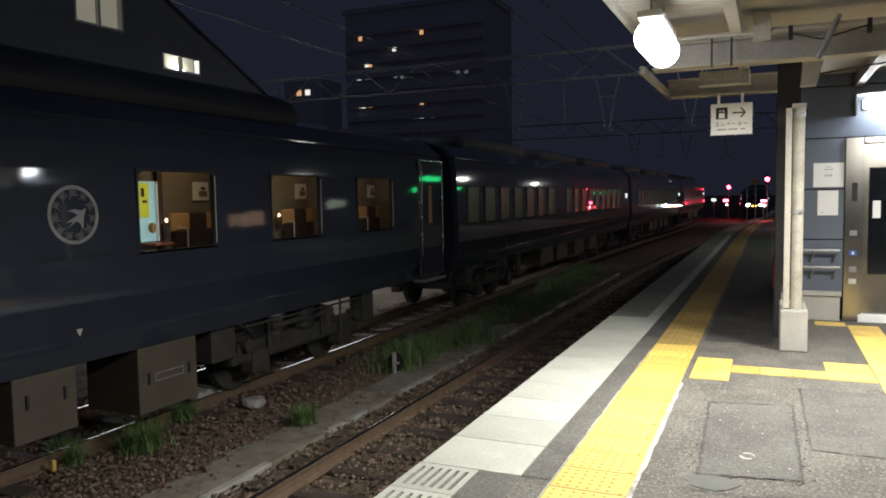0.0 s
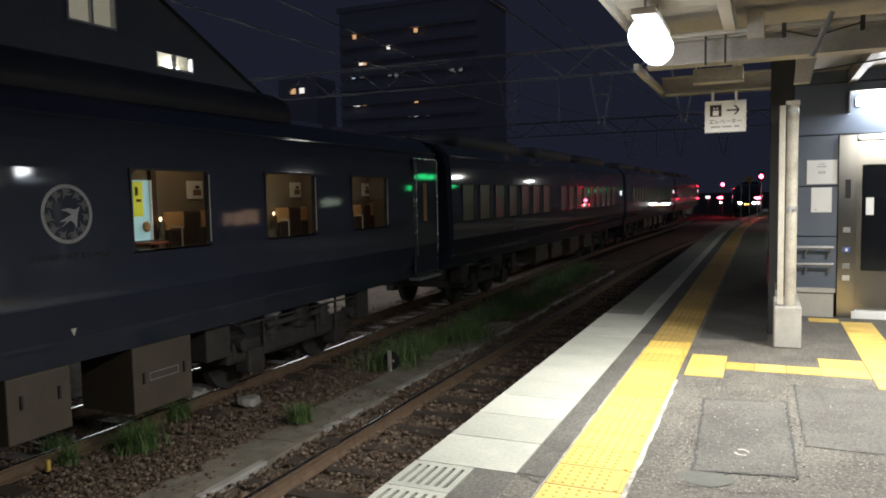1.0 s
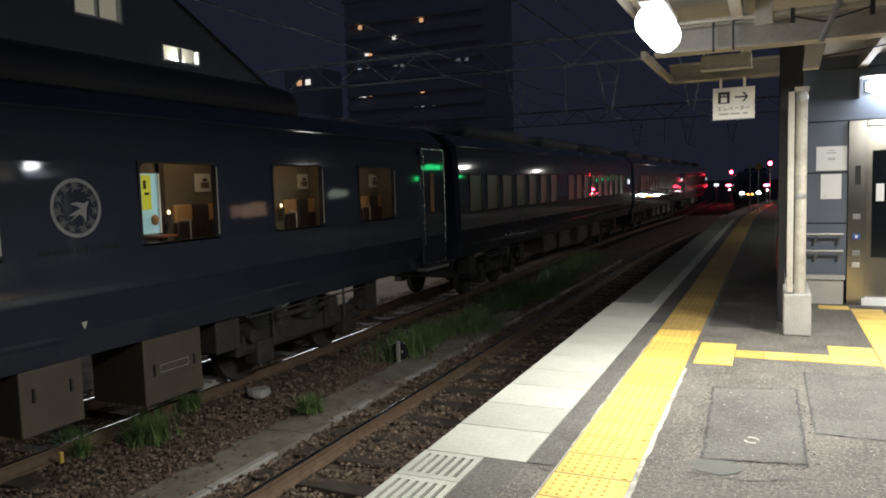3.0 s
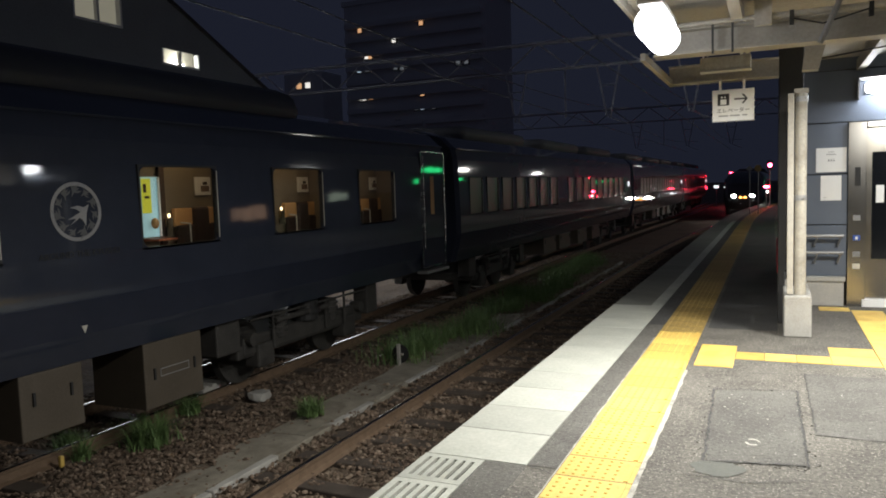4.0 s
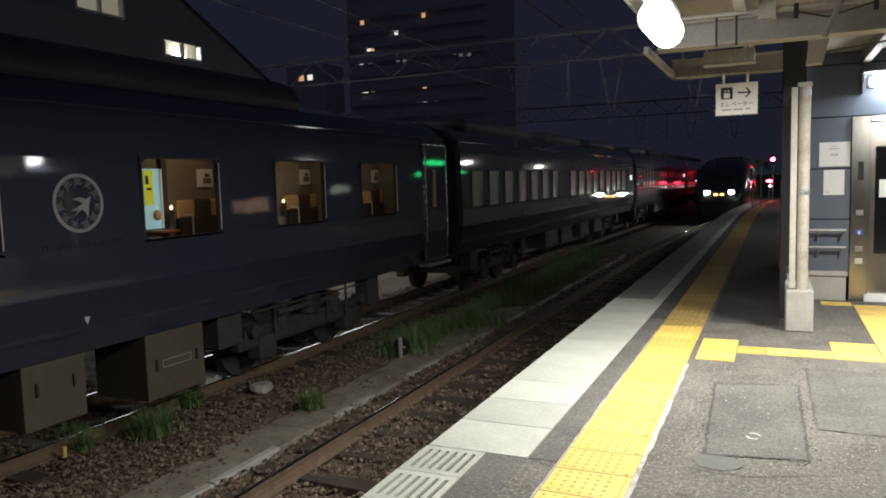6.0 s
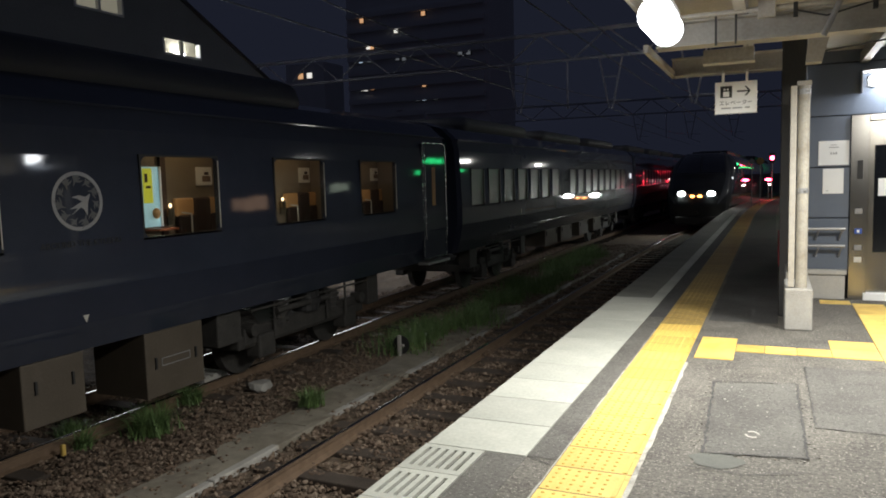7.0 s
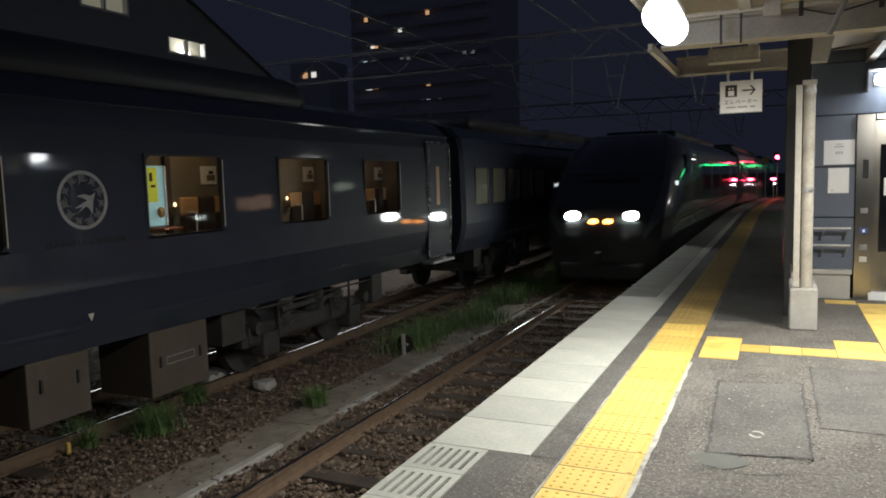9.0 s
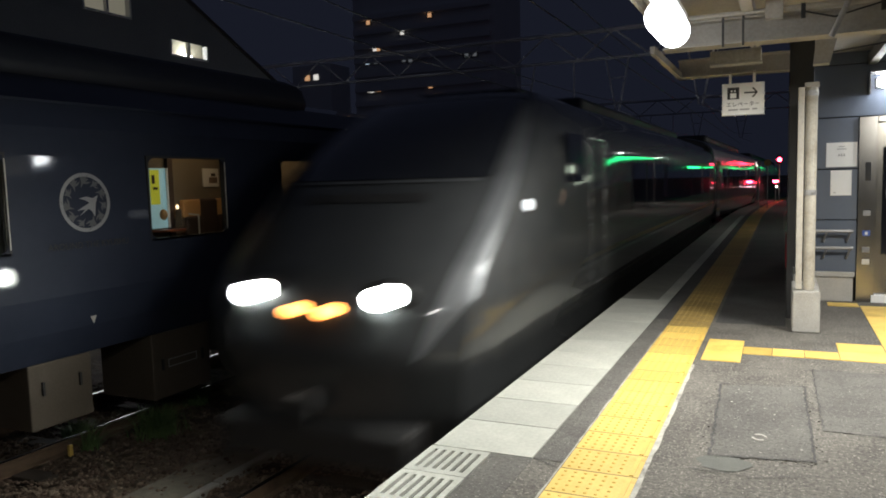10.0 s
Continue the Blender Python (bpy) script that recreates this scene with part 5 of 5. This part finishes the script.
def build_house():
    X = -14.0
    h = thing("house", "grey gabled house with lit windows", "house", (X, 0, -1.2))
    # gable wall with openings, parallel to the line
    peak_y, eave_y, low_y = 9.2, 20.1, -1.7
    wins = [(11.85, 13.2, 6.75, 7.9), (14.38, 15.72, 6.10, 6.45)]

    def top(y):
        return 5.25 + (10.30 - 5.25) * (1 - abs(y - peak_y) / 10.9)

    bm = bmesh.new()
    ys = sorted({low_y, 2.0, peak_y, eave_y, *[v for w in wins for v in w[:2]]})
    for a, b in zip(ys, ys[1:]):
        w = [q for q in wins if abs(q[0] - a) < 1e-6]
        lo = 0.0
        if w:
            bm.faces.new([bm.verts.new(p) for p in ((0, a, 0), (0, b, 0), (0, b, w[0][2]), (0, a, w[0][2]))])
            lo = w[0][3]
        bm.faces.new([bm.verts.new(p) for p in ((0, a, lo), (0, b, lo), (0, b, top(b)), (0, a, top(a)))])
    wall = part("wall", bm, HOUSE, h, "pale grey gable wall")
    part("back_wall", B(-8, -7.9, low_y, eave_y, 0, 5.2), HOUSE, h)
    part("side_wall", B(-8, -0.02, eave_y - 0.1, eave_y, 0, 5.15), HOUSE, h)
    for s, y in ((1, eave_y), (-1, low_y)):
        bm = bmesh.new()
        ye = y + s * 0.1
        q = [(0.06, peak_y, top(peak_y) + 0.12), (0.06, ye, top(y) - 0.13), (-8.3, ye, top(y) - 0.13), (-8.3, peak_y, top(peak_y) + 0.12)]
        a = [bm.verts.new(p) for p in q]
        b = [bm.verts.new((p[0], p[1], p[2] - 0.1)) for p in q]
        bm.faces.new(a), bm.faces.new(b[::-1])
        for i in range(4):
            bm.faces.new((a[i], a[(i + 1) % 4], b[(i + 1) % 4], b[i]))
        part("roof", bm, HOUSE_ROOF, h, "dark roof slope")
    for (a, b, z0, z1) in wins:
        w = part("window", B(-0.12, 0.03, a, a + 0.05, z0, z1), PAPER, h, "white framed lit window")
        part("frame", B(-0.12, 0.03, b - 0.05, b, z0, z1), PAPER, w)
        part("frame", B(-0.08, 0.02, (a + b) / 2 - 0.03, (a + b) / 2 + 0.03, z0, z1), PAPER, w)
        part("frame", B(-0.12, 0.03, a, b, z0 - 0.05, z0), PAPER, w)
        part("curtain", B(-0.4, -0.36, a - 0.2, b + 0.2, z0 - 0.2, z1 + 0.2), HOUSE_LIT, w, "lit curtain")
    l = part("ceiling_lamp", ball(bmesh.new(), (-0.25, 15.25, 6.14), 0.10, 1, 1.6, 0.6), WHITE_LIT, h, "bright room lamp")


# Unseen glowing front behind the waiting train, added for the highlight along its rail.
def build_rail_glow():
    s = thing("low_shop", "unseen low front behind train, added to put a highlight on the rail", "building", (-13.6, 0, -1.2))
    part("wall", B(-0.3, 0.0, 10.6, 24.0, 0, 1.7), HOUSE, s)
    part("parapet", B(-0.3, 0.0, 10.6, 24.0, 3.9, 4.3), HOUSE, s)
    for k in range(5):
        y = 11.2 + 2.5 * k
        part("pier", B(-0.3, 0.0, y - 0.3, y - 0.06, 1.7, 3.9), HOUSE, s)
        w = part("window", B(-0.25, -0.2, y - 0.05, y + 2.18, 1.72, 3.88), RAIL_GLOW, s, "glowing panel mirrored in the rail head")


def build_tower():
    t = thing("apartment_tower", "tall dark apartment tower with scattered lit windows", "apartment building", (0, 140, -3))
    part("wall", B(-84.5, -52, 0.5, 16, 0, 44), TOWER, t)
    part("roof", B(-85, -51.5, 0.2, 16.3, 44, 45), TOWER, t)
    for k in range(13):
        z = 3 + 3.0 * k
        part("balcony", B(-84, -53, -0.7, 0.5, z, z + 1.0), TOWER, t)
    rng = random.Random(3)
    spots = ((-80.7, 35.6, 0), (-66.2, 35.5, 0), (-72.6, 32.7, 1), (-79.3, 29.95, 1), (-78.4, 29.9, 0), (-81.2, 27.3, 2), (-79.2, 27.3, 3), (-72.4, 27.1, 3), (-70.9, 26.9, 3),
             (-81.0, 21.4, 1), (-80.2, 21.3, 1), (-78.6, 21.4, 0), (-66.4, 21.2, 0), (-66.5, 18.4, 2), (-67.9, 18.4, 3), (-63.9, 18.4, 3), (-72.4, 15.6, 4), (-58.2, 26.8, 3), (-56.4, 26.8, 3), (-59.2, 15.5, 4),
             (-57.9, 15.5, 4))
    for x, z, c in spots:
        w = part("window", B(x - 0.62, x + 0.62, 0.30, 0.48, z + 3 - 0.62, z + 3 + 0.62), RUBBER, t)
        part("pane", B(x - 0.42, x + 0.42, 0.22, 0.29, z + 3 - 0.45, z + 3 + 0.4), TOWER_LIT[c], w, "lit window pane")
    b = thing("distant_house", "dark distant block with two lit windows", "building", (-95.5, 140, -3))
    part("wall", B(-5, 5, 0, 8, 0, 31), TOWER, b)
    for x in (-1.0, 1.3):
        w = part("window", B(x - 0.75, x + 0.75, -0.1, 0.0, 27.5, 28.9), RUBBER, b)
        part("pane", B(x - 0.65, x + 0.65, -0.16, -0.1, 27.6, 28.8), TOWER_LIT[0 if x < 0 else 1], w, "lit window pane")


TOWER_LIT = [glow("warm_room", (1.0, 0.55, 0.28), 0.55), glow("white_room", (0.95, 0.92, 0.85), 0.8), glow("cool_room", (0.65, 0.82, 1.0), 0.7), glow("dim_room", (0.6, 0.65, 0.7), 0.12), glow("amber_room", (1.0, 0.70, 0.30), 0.35)]
# Glow of the added front that the rail head mirrors.
RAIL_GLOW = glow("rail_glow", (0.95, 0.97, 1.0), 5.0)
HOUSE_LIT = glow("lit_room", (0.85, 0.80, 0.62), 0.16)


def build_catenary():
    for y, x0, x1 in ((36, -34.0, 6.0), (72, -34.0, 6.0)):
        g = thing("catenary_gantry", "galvanised lattice gantry carrying overhead wires", "gantry", (0, y, -1.2), "gantries")
        for x in (x0, x1):
            part("mast", rod(bmesh.new(), (x, 0, 0), (x, 0, 10.0), 0.16, 12), GALV_PALE, g)
        for z, r in ((8.37, 0.07), (9.69, 0.10)):
            part("chord", rod(bmesh.new(), (x0, 0, z), (x1, 0, z), r, 8), GALV_PALE, g)
        n = 24
        for i in range(n):
            xa, xb = x0 + (x1 - x0) * i / n, x0 + (x1 - x0) * (i + 1) / n
            part("brace", rod(bmesh.new(), (xa, 0, 8.37 if i % 2 else 9.69), (xb, 0, 9.69 if i % 2 else 8.37), 0.045, 6), GALV_PALE, g)
        for x in (-11.8, PARK_X, TRACK_X):
            bm = rod(bmesh.new(), (x - 0.55, 0, 8.37), (x - 0.08, 0, 5.9), 0.04, 6)
            rod(bm, (x + 0.55, 0, 8.37), (x + 0.08, 0, 5.9), 0.04, 6), rod(bm, (x - 0.36, 0, 7.4), (x + 0.36, 0, 7.4), 0.03, 6)
            rod(bm, (x, 0, 6.3), (x + 0.9, 0, 6.25), 0.02, 6), rod(bm, (x, 0, 5.9), (x + 0.9, 0, 5.5), 0.02, 6)
            part("hanger_frame", bm, GALV_PALE, g, "tapered hanger for the overhead wires")
        part("hanger", rod(bmesh.new(), (-9.3, 0, 8.37), (-9.3, 0, 6.0), 0.04, 6), GALV_PALE, g)
    w = thing("overhead_wires", "thin dark overhead contact wires", "cable")
    for x in (TRACK_X, PARK_X):
        for z, sag in ((4.15, 0.0), (5.1, 0.5)):
            ys = steps(-36, 72, 3)
            n = 6
            bm = bmesh.new()
            rows = []
            for y in ys:
                zz = z - sag * (1 - ((y % 36) / 18 - 1) ** 2)
                rows.append([bm.verts.new((x + 0.012 * math.cos(6.2832 * k / n), y, zz + 0.012 * math.sin(6.2832 * k / n))) for k in range(n)])
            for a, b in zip(rows, rows[1:]):
                for k in range(n):
                    bm.faces.new((a[k], a[(k + 1) % n], b[(k + 1) % n], b[k]))
            part("wire", bm, WIRE, w)


# ---------------------------------------------------------------- small things by the track
def blades(bm, x, y, z, n, size, seed, spread):
    """Curved blades of grass growing out of one spot."""
    rng = random.Random(seed)
    for k in range(n):
        a, l = rng.uniform(0, 6.283), size * rng.uniform(0.5, 1.15)
        bx, by = x + rng.gauss(0, size * spread), y + rng.gauss(0, size * spread)
        w, lean = rng.uniform(0.004, 0.010), rng.uniform(0.2, 1.25)
        prev = None
        for j in range(4):
            u = j / 3
            px, py, pz = bx + math.cos(a) * lean * l * u * u, by + math.sin(a) * lean * l * u * u, z + l * (u - 0.35 * lean * u * u)
            ww = w * (1 - u * 0.9)
            cur = (bm.verts.new((px - math.sin(a) * ww, py + math.cos(a) * ww, pz)), bm.verts.new((px + math.sin(a) * ww, py - math.cos(a) * ww, pz)))
            if prev:
                bm.faces.new((prev[0], prev[1], cur[1], cur[0]))
            prev = cur


def weed(name, x, y, z, n, size, seed, label, spread=0.16):
    bm = bmesh.new()
    blades(bm, 0, 0, 0, n, size, seed, spread)
    ob = part(name, bm, LEAF)
    ob.location = (x, y, z)
    return tagged(ob, label, "weeds", "trackside weeds", "stuff")


def build_trackside():
    weed("weed_tuft", -6.18, 5.85, -1.16, 420, 0.40, 1, "broad green grass tuft growing in ballast", 0.24)
    weed("weed_tuft", -6.50, 6.80, -1.12, 300, 0.23, 2, "small dense green weed beside the rail", 0.26)
    weed("weed_tuft", -4.98, 7.15, -1.10, 300, 0.24, 3, "bushy green weed at walkway edge", 0.26)
    weed("weed_tuft", -6.45, 5.2, -1.16, 110, 0.34, 4, "tall thin weed in ballast", 0.12)
    weed("weed_tuft", -6.95, 5.45, -1.14, 220, 0.20, 5, "low weed between the rails", 0.3)
    rng = random.Random(11)
    bm = bmesh.new()
    for k in range(30):
        y = 10.3 + 0.5 * k + rng.uniform(-0.2, 0.2)
        blades(bm, -5.45 + rng.uniform(-0.35, 0.45), y, -1.16, 300, rng.uniform(0.22, 0.50), 20 + k, 0.5)
    tagged(part("trackside_grass", bm, LEAF), "dark green weeds between the two tracks", "grass", kind="stuff")
    b = thing("concrete_trough", "pale ribbed concrete trough piece on ballast", "concrete block", (-7.02, 7.52, -1.06))
    part("slab", B(-0.28, 0.28, -0.22, 0.22, 0, 0.07, bevel=0.01), CONCRETE, b)
    for k in range(3):
        part("rib", B(-0.28, 0.28, -0.2 + 0.15 * k, -0.12 + 0.15 * k, 0.071, 0.10), CONCRETE, b)
    m = thing("marker_post", "short white concrete marker post in ballast", "marker post", (-5.17, 9.78, -1.15))
    part("post", B(-0.025, 0.025, -0.025, 0.025, 0, 0.34, bevel=0.006), CONCRETE, m)
    part("crosspiece", B(0.026, 0.075, -0.015, 0.015, 0.17, 0.20), CONCRETE, m)
    part("disc", rod(bmesh.new(), (0, 0.05, 0.18), (0, 0.065, 0.18), 0.14, 20), RUBBER, m, "black round plate")
    y = thing("yellow_peg", "small yellow marker peg by the rail", "marker peg", (-6.48, 4.98, -1.14))
    part("peg", B(-0.022, 0.022, -0.022, 0.022, 0, 0.12, bevel=0.012), YELLOW, y)
    s = thing("stone_block", "flat grey broken concrete lump on ballast", "stone", (-6.12, 7.66, -1.13))
    bm = bmesh.new()
    bmesh.ops.create_icosphere(bm, subdivisions=2, radius=0.16)
    for v in bm.verts:
        v.co = v.co * (0.9 + 0.35 * noise.noise(v.co * 9))
        v.co.z = max(-0.03, min(0.07, v.co.z))
    part("lump", bm, CONCRETE, s)


# ---------------------------------------------------------------- build
build_platform()
build_notice_wall()
build_lift()
build_canopy()
build_sign()
build_parked_train()
LEAD = lead_car()
TRAIL = [trailing_car()]
for _ in range(2):
    TRAIL.append(copy_thing(TRAIL[0], pose(0, 0, 0)))
build_signals()
build_house()
build_rail_glow()
build_tower()
build_catenary()
build_trackside()
build_ground()
build_path()
build_ballast()
build_track(TRACK_X, bend, -6, 150, "narrow-gauge track with rusty rails beside the platform")
build_track(PARK_X, straight, -9, 110, "narrow-gauge track under the waiting train")


def front_at(t):
    """Where the passing train's headlamps are along the line."""
    late = float(np.interp(t, [6.5, 7.0, 7.5, 8.0, 8.5, 9.0, 9.5, 10.0], [0.0, 0.3, 0.65, 0.98, 0.95, 0.65, 0.2, 0.0]))
    return 5.0 + 5.5 * (10 - t) + 0.25 * (100 - t * t) + late


def on_line(y, pivot):
    """A car's pose on the track, its origin at y, steered by two points behind it."""
    ya, yb = y + pivot[0], y + pivot[1]
    a = Vector((TRACK_X + bend(ya), ya, RAIL + drop(ya)))
    b = Vector((TRACK_X + bend(yb), yb, RAIL + drop(yb)))
    d = b - a
    yaw, pitch = -math.degrees(math.atan2(d.x, d.y)), math.degrees(math.atan2(d.z, d.y))
    m = pose(*a, pitch, 0, yaw)
    return m @ Matrix.Translation((0, -pivot[0], 0))


def motions():
    times = [0.5 * k for k in range(21)]
    walk(LEAD, [(t, on_line(front_at(t), (3.6, 16.2))) for t in times])
    for k, c in enumerate(TRAIL):
        walk(c, [(t, on_line(front_at(t) + 20.45 + 20.1 * k, (3.2, 16.5))) for t in times])


motions()
